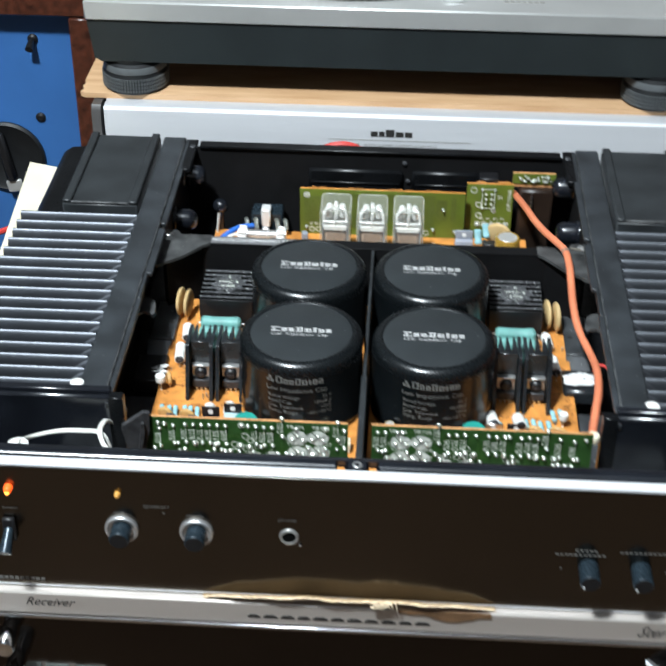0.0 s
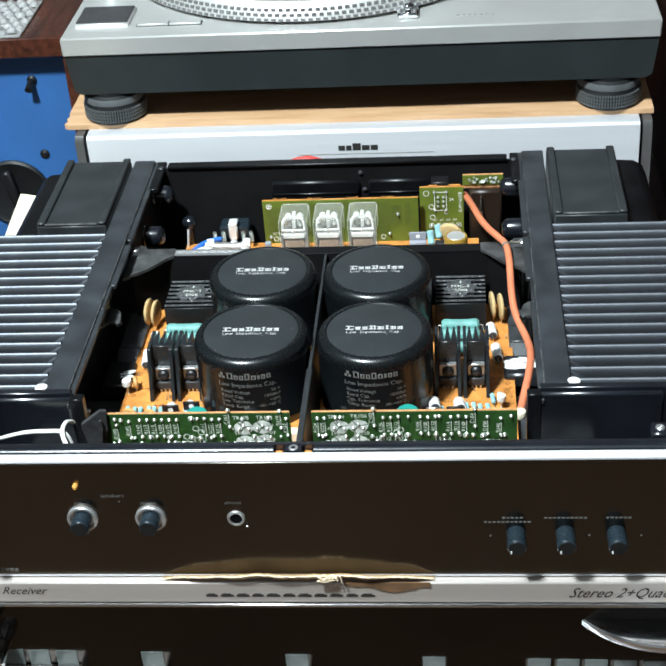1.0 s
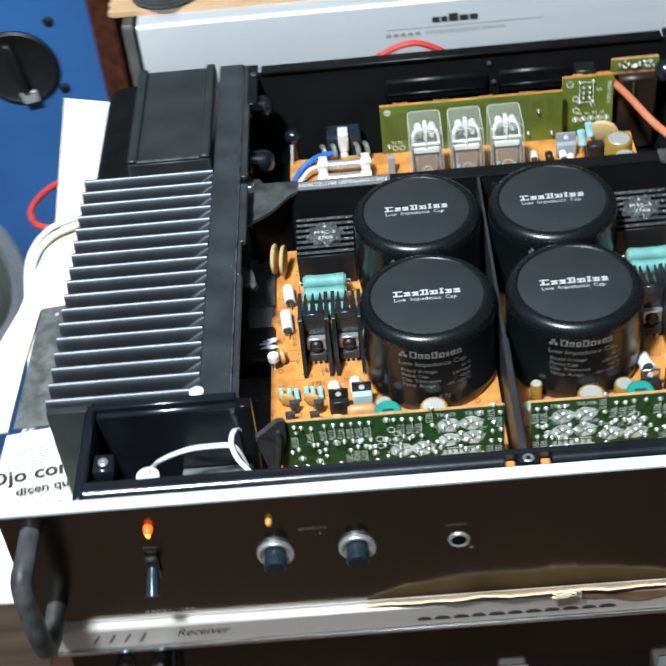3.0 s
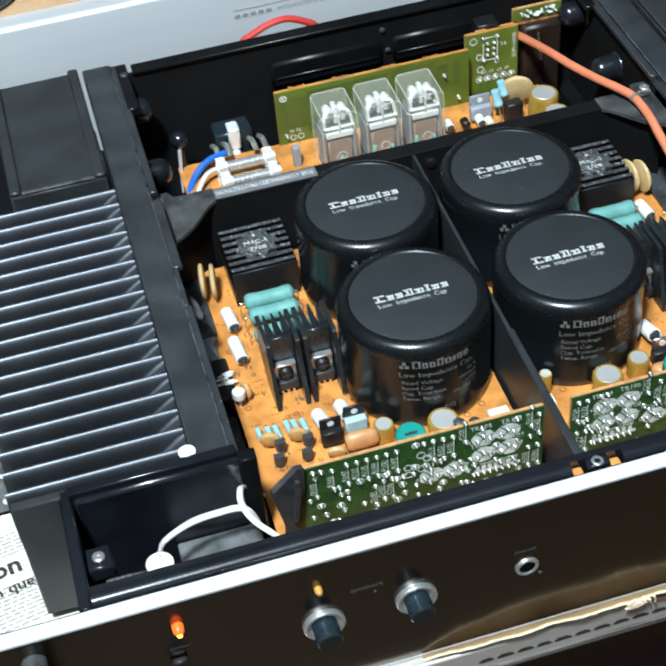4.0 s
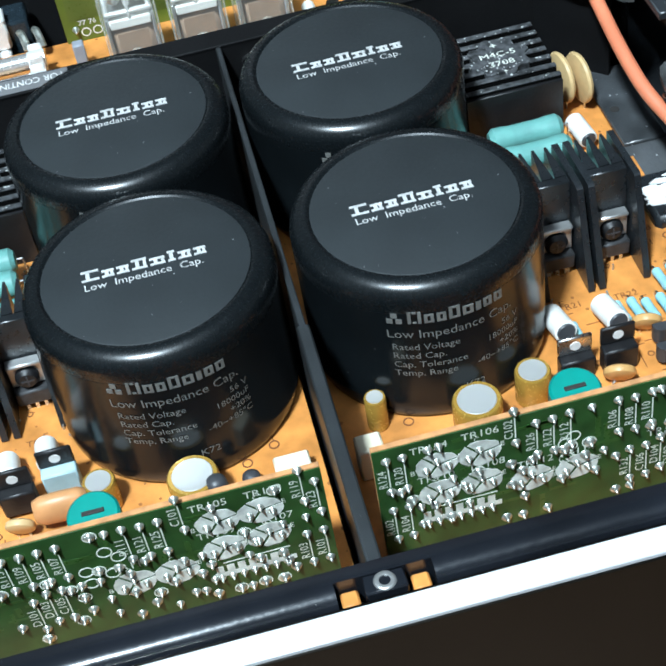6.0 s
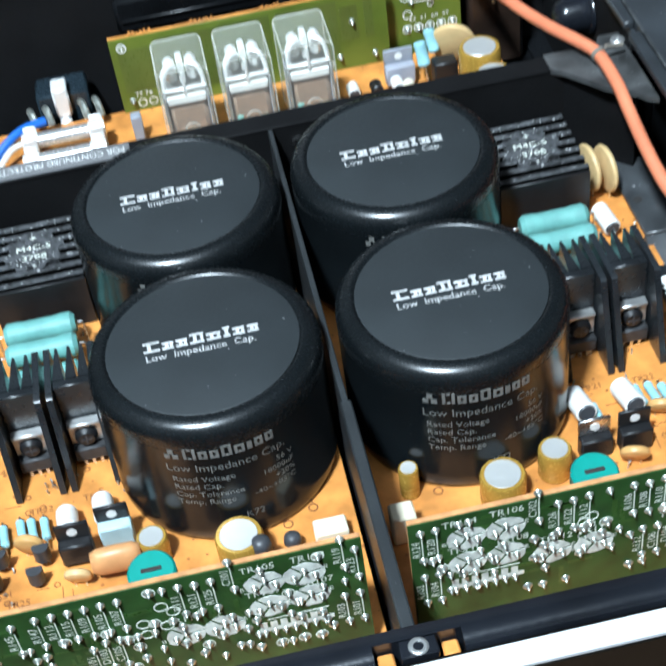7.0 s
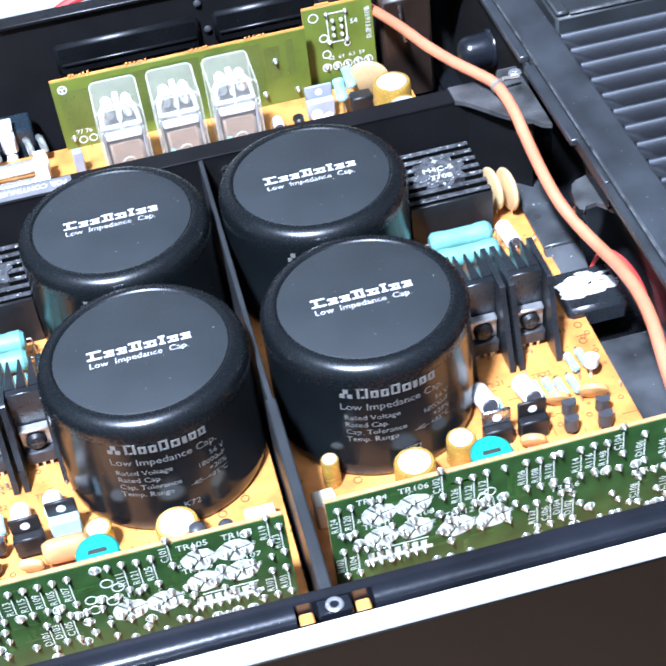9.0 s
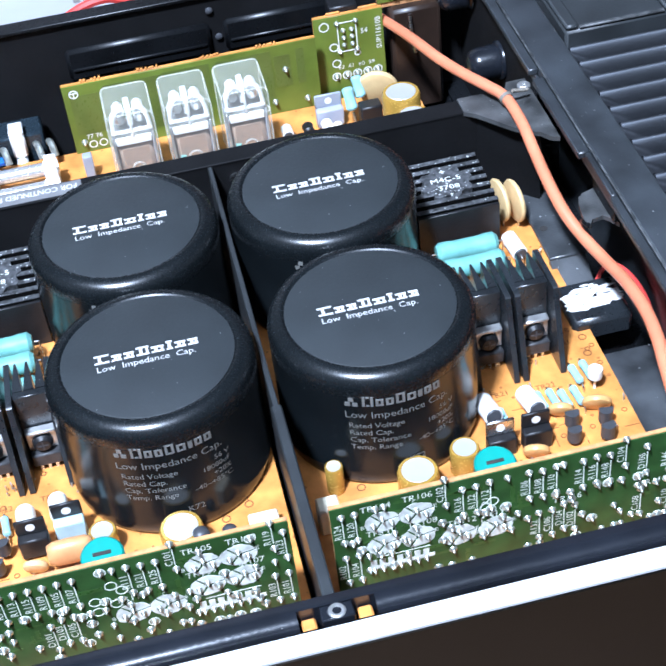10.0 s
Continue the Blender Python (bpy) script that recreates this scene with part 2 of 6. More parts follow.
PHEN_EDGE = mat("tan_board_edge", (0.52, 0.25, 0.10), 0.7, var=0.25, scale=300, bump=0.3)
MASK_DARK = mat("dark_green_solder_mask", (0.026, 0.072, 0.019), 0.34, var=0.35, scale=120, bump=0.1, bscale=500, spec=0.3)
MASK_OLIVE = mat("olive_green_solder_mask", (0.115, 0.155, 0.022), 0.35, var=0.25, scale=50, bump=0.08)
SOLDER = mat("solder_tin", (0.58, 0.60, 0.54), 0.3, 0.8, 0.3, 400, 0.25, 1500)
TEAL = mat("teal_ceramic_coat", (0.14, 0.34, 0.31), 0.5, var=0.18, scale=150, bump=0.2)
TEAL_DARK = mat("teal_plastic", (0.012, 0.23, 0.19), 0.4, var=0.12, scale=150, bump=0.1)
SKY = mat("light_blue_resistor_coat", (0.28, 0.52, 0.57), 0.4, var=0.15, scale=250)
TAN = mat("tan_ceramic_disc", (0.60, 0.42, 0.20), 0.45, var=0.12, scale=150)
AMBER = mat("amber_ceramic_disc", (0.60, 0.34, 0.12), 0.4, var=0.15, scale=150)
FILM_ORANGE = mat("orange_film_coat", (0.55, 0.27, 0.11), 0.4, var=0.15, scale=150)
CERAMIC = mat("white_ceramic", (0.80, 0.79, 0.75), 0.5, var=0.06, scale=150)
PAD = mat("tinned_pad", (0.74, 0.76, 0.70), 0.45, 0.15, 0.3, 300, 0.3, 800)
TRACE = mat("green_traces", (0.032, 0.085, 0.018), 0.3, var=0.3, scale=120)
FUSE = mat("silvery_fuse_tube", (0.60, 0.58, 0.56), 0.25, var=0.1, scale=100, metal=0.6, coat=0.3)
TIE = mat("cloudy_nylon", (0.20, 0.18, 0.15), 0.35, var=0.1, scale=100)
CREAM = mat("cream_plastic_block", (0.72, 0.66, 0.50), 0.5, var=0.08, scale=150)
GOLD = mat("gold_pvc_sleeve", (0.42, 0.25, 0.045), 0.25, var=0.12, scale=120, metal=0.3)
EPOXY = mat("black_epoxy", (0.010, 0.010, 0.011), 0.42, var=0.2, scale=200, bump=0.2)
EPOXY_GREY = mat("grey_epoxy", (0.045, 0.047, 0.052), 0.45, var=0.15, scale=200, bump=0.15)
PALE_BLUE = mat("pale_blue_epoxy", (0.40, 0.55, 0.58), 0.45, var=0.1, scale=200)
GREY_PLASTIC = mat("grey_plastic", (0.27, 0.29, 0.33), 0.4, var=0.08, scale=150)
COPPER = mat("grey_brown_coil", (0.33, 0.22, 0.15), 0.5, 0.1, 0.25, 90, 0.2)


def clear(name, haze, rough=0.12):
    """Thin clear plastic: mostly see-through, with a whitish haze and gloss."""
    m = mat(name, (0.86, 0.86, 0.80), rough, var=0.15, scale=120, bump=0.08, bscale=250)
    nt = m.node_tree
    out = nt.nodes["Material Output"]
    clean = nt.nodes.new("ShaderNodeBsdfTransparent")
    clean.inputs["Color"].default_value = (0.95, 0.95, 0.92, 1)
    mix = nt.nodes.new("ShaderNodeMixShader")
    mix.inputs["Fac"].default_value = haze
    nt.links.new(clean.outputs[0], mix.inputs[1])
    nt.links.new(nt.nodes["Principled BSDF"].outputs[0], mix.inputs[2])
    nt.links.new(mix.outputs[0], out.inputs["Surface"])
    return m


COVER = clear("clear_relay_cover", 0.11, 0.2)
COVER_EDGE = clear("clear_plastic_edge", 0.2)
INK_BOARD = mat("thin_white_board_ink", (0.76, 0.79, 0.70), 0.6, var=0.15, scale=400)
GREY_METAL = mat("dull_nickel", (0.55, 0.55, 0.54), 0.38, 0.8, 0.15, 120, 0.1, 700)
CABLE = mat("orange_pvc_cable", (0.66, 0.20, 0.10), 0.42, var=0.16, scale=70, bump=0.08)
WIRE_WHITE = mat("white_pvc_wire", (0.70, 0.69, 0.64), 0.42, var=0.1, scale=90)
WIRE_BLUE = mat("blue_pvc_wire", (0.02, 0.13, 0.52), 0.38, var=0.1, scale=90)
WIRE_RED = mat("red_pvc_wire", (0.60, 0.055, 0.045), 0.38, var=0.1, scale=90)
PASTE = mat("white_thermal_paste", (0.80, 0.80, 0.78), 0.35, var=0.05, scale=200, bump=0.6, bscale=400)
KNOB = mat("blue_black_knob", (0.020, 0.032, 0.042), 0.28, var=0.15, scale=120, metal=0.3)
RUBBER = mat("black_rubber", (0.010, 0.011, 0.012), 0.5, var=0.2, scale=120, bump=0.2)
DECK = mat("dark_grey_plinth_rubber", (0.020, 0.025, 0.026), 0.42, var=0.15, scale=25, bump=0.15, bscale=1200)
BLUE = mat("blue_painted_baffle", (0.038, 0.14, 0.38), 0.45, var=0.12, scale=10, bump=0.06, bscale=500)
WALNUT = wood("red_brown_walnut", (0.035, 0.011, 0.007), (0.11, 0.032, 0.017), 16, 0.28, (9, 1, 9), coat=0.5)
PLY = wood("light_pine_board", (0.50, 0.29, 0.145), (0.64, 0.41, 0.235), 18, 0.6)
DARK_WOOD = wood("dark_mahogany", (0.018, 0.007, 0.005), (0.05, 0.018, 0.012), 12, 0.4)
PAPER = mat("newsprint", (0.74, 0.69, 0.60), 0.85, var=0.08, scale=40, bump=0.1)
PAPER_PHOTO = mat("newsprint_photograph", (0.10, 0.10, 0.095), 0.8, var=0.6, scale=130, specks=0.5, speck_scale=110, speck_col=(0.62, 0.60, 0.55))
CARD = mat("cream_card", (0.80, 0.72, 0.54), 0.8, var=0.08, scale=30, bump=0.15)
CARDBOARD = mat("brown_cardboard", (0.36, 0.235, 0.115), 0.8, var=0.2, scale=60, bump=0.3)
TORN = mat("torn_card_fibre", (0.86, 0.66, 0.46), 0.85, var=0.25, scale=300, bump=0.6)
GLOSS_DARK = mat("smoked_dial_glass", (0.06, 0.052, 0.047), 0.1, 1.0, var=0.15, scale=10, rvar=0.03)
CONE = mat("grey_paper_cone", (0.13, 0.14, 0.13), 0.7, var=0.15, scale=60, bump=0.3)
BUBBLE = mat("bubble_wrap", (0.75, 0.75, 0.74), 0.18, trans=0.6, ior=1.2, var=0.2, scale=150)
LED_RED = mat("lit_power_lamp", (1.0, 0.11, 0.015), 0.3, var=0.0, glow=1.0)
LED_CORE = mat("lit_power_lamp_core", (1.0, 0.42, 0.06), 0.3, var=0.0, glow=2.6)
LED_AMBER = mat("unlit_amber_lamp", (0.55, 0.27, 0.06), 0.2, var=0.1, scale=200)
WINDOW = mat("grey_green_window", (0.10, 0.115, 0.11), 0.2, var=0.15, scale=80)
DEEP_SHADE = mat("unlit_recess_black", (0.002, 0.002, 0.002), 0.9, var=0.0, spec=0.1)
WORN = mat("scuffed_black_edge", (0.055, 0.057, 0.058), 0.5, var=0.95, scale=220, bump=0.3)
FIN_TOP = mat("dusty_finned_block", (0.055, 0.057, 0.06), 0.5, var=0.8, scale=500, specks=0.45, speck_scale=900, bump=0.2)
INK_BROWN = mat("faded_brown_print", (0.16, 0.055, 0.018), 0.6, var=0.1, scale=400)
ALU_BRIGHT = mat("bright_contact_silver", (0.88, 0.88, 0.86), 0.45, 0.4, 0.06, 100)
TEAL_PALE = mat("pale_teal_sleeve", (0.22, 0.46, 0.40), 0.5, var=0.15, scale=150)
LIGHT_GREY = mat("light_grey_epoxy", (0.33, 0.34, 0.39), 0.5, var=0.08, scale=150)
MASK_AREA = mat("shaded_olive_solder_mask", (0.092, 0.122, 0.024), 0.3, var=0.2, scale=60, bump=0.05)
NAMEPLATE = mat("warm_brushed_aluminium", (0.72, 0.66, 0.61), 0.42, 0.6, 0.1, 30, 0.1, 700, stretch=(0.05, 1, 1))
FASCIA = mat("cool_brushed_fascia", (0.64, 0.65, 0.67), 0.52, 0.5, 0.1, 20, 0.08, 700, stretch=(0.03, 1, 1))
CARD_SHADE = mat("shaded_card_brown", (0.16, 0.085, 0.04), 0.8, var=0.4, scale=90, bump=0.3)
BROWN_DARK = mat("dark_brown_moulding", (0.022, 0.013, 0.009), 0.4, var=0.4, scale=60)
MATT_BLACK = mat("matt_black_inner_steel", (0.005, 0.005, 0.0055), 0.7, var=0.3, scale=60, spec=0.2)
DUST_PLATE = mat("dusty_gloss_black_plate", (0.042, 0.045, 0.048), 0.34, var=0.6, scale=70, bump=0.2, specks=0.22, speck_scale=420, speck_col=(0.35, 0.36, 0.37), spec=0.8)
KEY = mat("white_lacquered_key", (0.72, 0.71, 0.69), 0.4, 0.3, 0.06, 80)
FOOT_GREY = mat("grey_foot_plastic", (0.10, 0.108, 0.112), 0.42, var=0.15, scale=120)
GREY_CHEEK = mat("dark_grey_cheek_paint", (0.085, 0.082, 0.080), 0.4, 0.2, 0.15, 60)
COVER_BLACK = mat("satin_black_cover", (0.024, 0.027, 0.029), 0.45, var=0.25, scale=60, bump=0.08, specks=0.08, speck_scale=500, speck_col=(0.15, 0.15, 0.15))
FELT = mat("dusty_grey_shelf", (0.10, 0.105, 0.105), 0.8, var=0.7, scale=90, bump=0.4)
WALL = mat("dark_grey_wall_plaster", (0.105, 0.100, 0.096), 0.85, var=0.06, scale=3, bump=0.1)
CEIL = mat("grey_ceiling_paint", (0.11, 0.115, 0.125), 0.85, var=0.04, scale=3)
FLOOR = wood("dark_brown_floor_boards", (0.070, 0.044, 0.028), (0.14, 0.09, 0.055), 6, 0.45, (1, 8, 8))

# ---------------------------------------------------------------- the room
g = Geo().box(-2600, 2400, -2600, 2400, -660, -620)
tagged(part("floor", g, FLOOR), "brown wooden floor boards", "floor", kind="structure")
for nm, b in (("wall_north", (-2600, 2400, 2000, 2100, -620, 2150)), ("wall_south", (-2600, 2400, -2600, -2500, -620, 2150)),
              ("wall_west", (-2600, -2500, -2500, 2000, -620, 2150)), ("wall_east", (2300, 2400, -2500, 2000, -620, 2150))):
    tagged(part(nm, Geo().box(*b), WALL), "plain grey plastered wall", "wall", kind="structure")
tagged(part("ceiling", Geo().box(-2600, 2400, -2600, 2100, 2150, 2200), CEIL), "plain grey painted ceiling", "ceiling", kind="structure")

rack = thing("table", (60, 400, -620), "dark mahogany table under the stacked equipment", "table")
part("tabletop", Geo().box(-262, 700, -60, 900, 60, 85, 3), DARK_WOOD, rack)
for lx in (-240, 660):
    for ly in (-30, 860):
        part("leg", Geo().box(lx - 22, lx + 22, ly - 22, ly + 22, -620, 60, 2), DARK_WOOD, rack)
tall = thing("cabinet", (450, 1200, -620), "dark mahogany cabinet in shade behind the equipment", "cabinet")
part("back_panel", Geo().box(-250, 1300, 1150, 1180, -620, 900, 2), DARK_WOOD, tall)
part("side_panel", Geo().box(280, 300, 560, 1150, 85, 900, 2), DARK_WOOD, tall)

# loudspeaker with the blue front, standing on the floor beside the table
spk = thing("loudspeaker", (-470, 920, -620), "loudspeaker with a blue front and a red-brown walnut cabinet", "loudspeaker")
part("baffle", Geo().box(-636.5, -304.5, 772, 792, -600, 210, 1), BLUE, spk)
for nm, b in (("top_panel", (-656.5, -281.5, 750, 1080, 214, 236)), ("side_panel", (-303.5, -281.5, 750, 1080, -620, 213.5)),
              ("side_panel", (-656.5, -637.5, 750, 1080, -620, 213.5)), ("back_panel", (-636.5, -304.5, 1060, 1080, -620, 213.5)),
              ("bottom_panel", (-636.5, -304.5, 752, 1059, -620, -602))):
    part(nm, Geo().box(*b, 2), WALNUT, spk)
plate = part("control_plate", Geo().lathe([(0, 0), (34, 0), (38.5, 2), (38.5, 4), (36, 6), (32, 3.5), (0, 3)], (-384, 772, 56), "-y", 48), RUBBER, spk, "round black control plate")
arm = Matrix.Translation((-384, 767, 56)) @ Matrix.Rotation(radians(-10), 4, "Y")
part("pointer", Geo().box(-5, 5, -9, 0, -24, 30, 2.5, m=arm), EPOXY, plate, "tapered black pointer knob")
part("pointer_tip", Geo().box(-8, 8, -5, -1, -37, -24, 1, m=arm), ALU_SATIN, plate, "silver pointer tip")
for sx, sz in ((-422, 95), (-346, 100), (-346, 28), (-421, 21), (-606, 180.5)):
    part("screw", Geo().lathe([(0, 0), (5, 0), (5, 1.5), (2.5, 3), (0, 2.4)], (sx, 772, sz), "-y", 12), EPOXY, spk)
part("toggle", Geo().lathe([(0, 0), (5, 0), (5, 2), (3, 4), (0, 4)], (-345, 772, 183), "-y", 16).tube([(-345, 769, 183), (-345.3, 762, 181), (-345.6, 756, 178)], lambda w: 2.4 + 1.6 * w, 12, 5), EPOXY, spk, "black toggle lever")
part("woofer_frame", Geo().lathe([(100, 0), (138, 0), (140, 3), (138, 8), (126, 10), (118, 5), (100, 2)], (-572, 772, -188), "-y", 64), GREY_PLASTIC, spk, "grey cast woofer frame")
part("woofer_cone", Geo().lathe([(118, 4), (108, 9), (98, 3), (50, -18), (44, -14), (0, 2)], (-572, 769, -188), "-y", 64), CONE, spk, "dark grey paper woofer cone")

g = Geo()
rng = random.Random(5)
for k in range(14):
    for j in range(9):
        g.dome((-494 + 11 * k + 5.5 * (j % 2), 756 + 10 * j, 238.5 + 3 * rng.random()), 5, 4.5, "z", 10)
g.box(-500, -342, 750, 848, 236.2, 238.6, 0.5)
solo("bubble_wrap", g, BUBBLE, (-420, 796, 236), "clear bubble wrap lying on the loudspeaker top", "bubble wrap")

# ---------------------------------------------------------------- receiver under the amplifier
rec = thing("receiver", (0, 150, 85), "silver and black stereo receiver with push keys under the amplifier", "receiver")
part("case", Geo().box(-218, 218, 6.1, 380, 92, 222, 2), BLACK, rec)
for sx in (-1, 1):
    for fy in (40, 340):
        part("foot", Geo().cyl((sx * 190, fy, 85), 14, 8, "z", 1), RUBBER, rec)
strip = part("nameplate", Geo().box(-220, 220, -4, 6, 207.2, 221.5, 0.8), NAMEPLATE, rec, "brushed silver nameplate strip")
part("trim_lip", Geo().box(-220, 220, -5, 4, 204.6, 206.6, 0.5), CHROME, rec)
part("dial_glass", Geo().box(-216, 216, 0, 6, 120, 204, 0.5), GLOSS_DARK, rec, "smoked black dial glass")
part("lower_fascia", Geo().box(-220, 220, -2, 6, 92, 119.5, 0.8), ALU, rec, "brushed silver lower fascia")
g = Geo()
u = -52.0
for w in (6.2, 7.0, 6.8, 6.0, 7.2, 6.4, 7.0, 6.6, 7.0, 6.2, 7.4):
    g.box(u, u + w, -4.25, -3.9, 211.9, 213.3).box(u + 0.15 * w, u + 0.8 * w, -4.27, -3.9, 213.3, 214.1)
    u += w + 1.6
tagged(part("wordmark", g, INK_DARK, strip, "dark wordmark drawn as plain bars"), kind="stuff")
g = Geo().text("Receiver", 7.6, (-163, -4.2, 213.6), shear=0.5, wide=0.9).text("Stereo 2+Quad", 9.6, (138, -4.2, 211.6), shear=0.6, wide=0.85)
for k in range(4):
    u = -202 + 7.2 * k
    g.prism([(u, 211.6), (u + 0.9, 211.6), (u + 4.6, 217.6), (u + 3.7, 217.6)], 4.0, 4.2, Matrix(((1, 0, 0, 0), (0, 0, -1, 0), (0, 1, 0, 0), (0, 0, 0, 1))))
tagged(part("lettering", g, INK_DARK, strip, "dark italic lettering"), kind="stuff")
for kx, kz in ((-190, 194), (-173, 194), (-172, 172)):
    k = part("lever_knob", Geo().lathe([(0, 0), (4.4, 0), (4.4, 3), (5.2, 4.5), (5.4, 15), (4.6, 17), (0, 17.4)], (kx, 0, kz), "-y", 24), CHROME, rec, "chrome cylinder knob")


def push_key(x, w, z, d):
    key = part("push_key", Geo().box(x, x + w, -d, -0.6, z - 11, z, 0.9), KEY, rec, "white-topped silver push key")
    part("window", Geo().box(x + 0.4, x + w - 0.4, -0.5, 0, z + 2.6, z + 14, 0.2), WINDOW, key, "grey-green indicator window")
    part("key_shaft", Geo().box(x + 2, x + w - 2, -0.55, 1, z - 9, z - 2, 0.1), EPOXY, key)


for k, (x, w) in enumerate(((-173.2, 12.7), (-158.7, 12.7), (-143.2, 13), (-94.8, 13.2), (-14.4, 13.4), (60.9, 13.2), (117.8, 13.2), (133.6, 12.8), (148.5, 13), (164.2, 12.8), (179.9, 12.8), (195.4, 12.8))):
    push_key(x, w, 150.9 - 0.018 * x, 14)
for a, b in ((-174, -130), (117, 209)):
    zz = 152.4 - 0.018 * (a + b) / 2
    part("key_bar", Geo().box(a, b, -2.2, -0.6, zz, zz + 1.2, 0.3), CHROME, rec, "thin chrome bar behind the keys")
for a, b in ((-78, -17), (2, 58), (-129, -98), (78, 115)):
    part("slider_bezel", Geo().box(a, b, -12, 0, 122, 135.5, 1), FASCIA, rec, "silver slider bezel")
    part("slider_slot", Geo().box(a + 2, b - 2, -0.4, 0, 148.2, 149.0, 0.1), GREY_PLASTIC, rec)
for kx in (-47, 38.6, 81.1):
    part("slider_pin", Geo().lathe([(0, 0), (1.1, 0), (1.1, 2.6), (0.7, 3.2), (0, 3.2)], (kx, 0, 150.6 - 0.015 * kx), "-y", 12), ALU_BRIGHT, rec)
part("tuning_wheel", Geo().lathe([(0, 0), (57, 0), (59.4, 0.8), (60, 2), (60, 5), (59.2, 6), (55, 6.6), (48, 6), (0, 6)], (191, 40, 186), "z", 96), CHROME, rec, "large chrome tuning wheel")

# torn piece of cardboard lying between amplifier and receiver
rng = random.Random(3)
nx, ny = 72, 12
verts, faces, lips = [], [], []
for k in range(nx):
    x = -74 + 143 * k / (nx - 1)
    s = max(0.0, 1 - abs((x + 2) / 73) ** 3.2)
    ye = -1.4 - 4.9 * s + 0.25 * math.sin(k * 0.55) + rng.uniform(-0.15, 0.15)
    ze = 222.6 + 6.6 * s + 0.4 * math.sin(k * 0.31) + rng.uniform(-0.2, 0.2)
    lips.append((x, ye, ze))
    for j in range(ny):
        w = max(0.0, (j - 3) / (ny - 4))
        y, z = (12 - 4 * j, 221.7) if j < 3 else (w * ye, 221.7 + (ze - 221.7) * w ** 0.62)
        verts += [(x, y, z), (x, y + 0.3 * w, z + 0.45 - 0.1 * w)]
for k in range(nx - 1):
    for j in range(ny - 1):
        a, b, c, d = [2 * ((k + p) * ny + j + q) for p, q in ((0, 0), (1, 0), (1, 1), (0, 1))]
        faces += [(a + 1, d + 1, c + 1, b + 1), (a, b, c, d)]
    a, b = 2 * (k * ny + ny - 1), 2 * ((k + 1) * ny + ny - 1)
    faces.append((a, b, b + 1, a + 1))
flap = thing("cardboard_piece", (0, 6, 222), "torn brown cardboard curling out under the amplifier", "cardboard")
part("sheet", Geo().add(verts, faces), CARDBOARD, flap)
g = Geo()
for layer, (reach, proud) in enumerate(((3.4, 0.15), (2.2, 0.5), (1.2, 0.85))):
    verts, faces = [], []
    for k, (x, y, z) in enumerate(lips):
        up = -0.25 - 0.12 * layer + rng.uniform(-0.2, 0.2)
        low = max(0.5, reach * min(1.0, (z - 222.4) / 6) + rng.uniform(-0.7, 0.5))
        verts += [(x, y - proud, z + up), (x, y - proud - 0.15 + 0.35 * low, z - low), (x, y - proud + 0.4, z + up), (x, y - proud + 0.2 + 0.35 * low, z - low)]
    for k in range(nx - 1):
        a, b = 4 * k, 4 * k + 4
        faces += [(a, a + 1, b + 1, b), (a + 2, b + 2, b + 3, a + 3), (a, b, b + 2, a + 2), (a + 1, a + 3, b + 3, b + 1)]
    g.add(verts, faces)
for k in range(16):
    x = 15 + rng.uniform(-5, 4)
    g.tube([(x, -6.0, 229.2 + rng.uniform(-1, 0.3)), (x + rng.uniform(-3, 3), -7.4, 228.6 + rng.uniform(-1.6, 0.8)), (x + rng.uniform(-5, 3), -7.3, 227.2 + rng.uniform(-2.2, 0.8))], 0.5, 5, 3)
part("torn_edge", g, TORN, flap, "pale torn paper fibres")
# brown sheet painted for the card's shaded underside and its shade on the strip
g = Geo()
top = [(22 + 3 * k, 222.2) for k in range(16)]
drop = [(22 + 3 * k, 220.5 - 4.2 * math.exp(-((k - 9) / 3.6) ** 2) - 1.2 * rng.random()) for k in range(16)]
g.prism([(x, z) for x, z in drop] + [(x, z) for x, z in top[::-1]], 0, 0.6, Matrix(((1, 0, 0, 0), (0, 0, -1, -4.1), (0, 1, 0, 0), (0, 0, 0, 1))))
part("underside_shade", g, CARD_SHADE, flap, "brown shade below the card, over the strip")

# ---------------------------------------------------------------- papers under the amplifier
g = Geo().prism([(-285, 126), (-258, 126), (-256, 180), (-253, 221), (-225, 227), (-205, 300), (-227, 431), (-265, 443), (-259, 364), (-254, 300), (-266, 221), (-275, 189)], 222.1, 223.6)
card = solo("card_sheet", g, CARD, (-230, 300, 222), "cream card sheet sticking out under the amplifier", "card")
news = thing("newspaper", (-230, 80, 222), "crumpled printed newspaper sheet under the amplifier", "newspaper")
g = Geo().prism([(-262, 14), (-180, 12), (-180, 124), (-232, 126), (-258, 122)], 223.9, 224.5)
part("sheet", g, PAPER, news)
part("photograph", Geo().prism([(-255, 126.5), (-205, 128.5), (-205, 227), (-252, 221)], 223.9, 224.5), PAPER_PHOTO, news, "dark printed photograph")
flow, across = (0.985, 0.17, 0), (-0.17, 0.985, 0)
g = Geo().text("Ojo con", 12.5, (-262, 86, 224.8), flow, across, wide=1.0, bold=0.03).text("dicen que", 7.6, (-247, 79, 224.8), flow, across, wide=1.05, bold=0.02)
part("headline", g, INK_DARK, news, "bold black headline print")
g, rng = Geo(), random.Random(21)
spin = Matrix.Rotation(math.atan2(0.17, 0.985), 4, "Z")
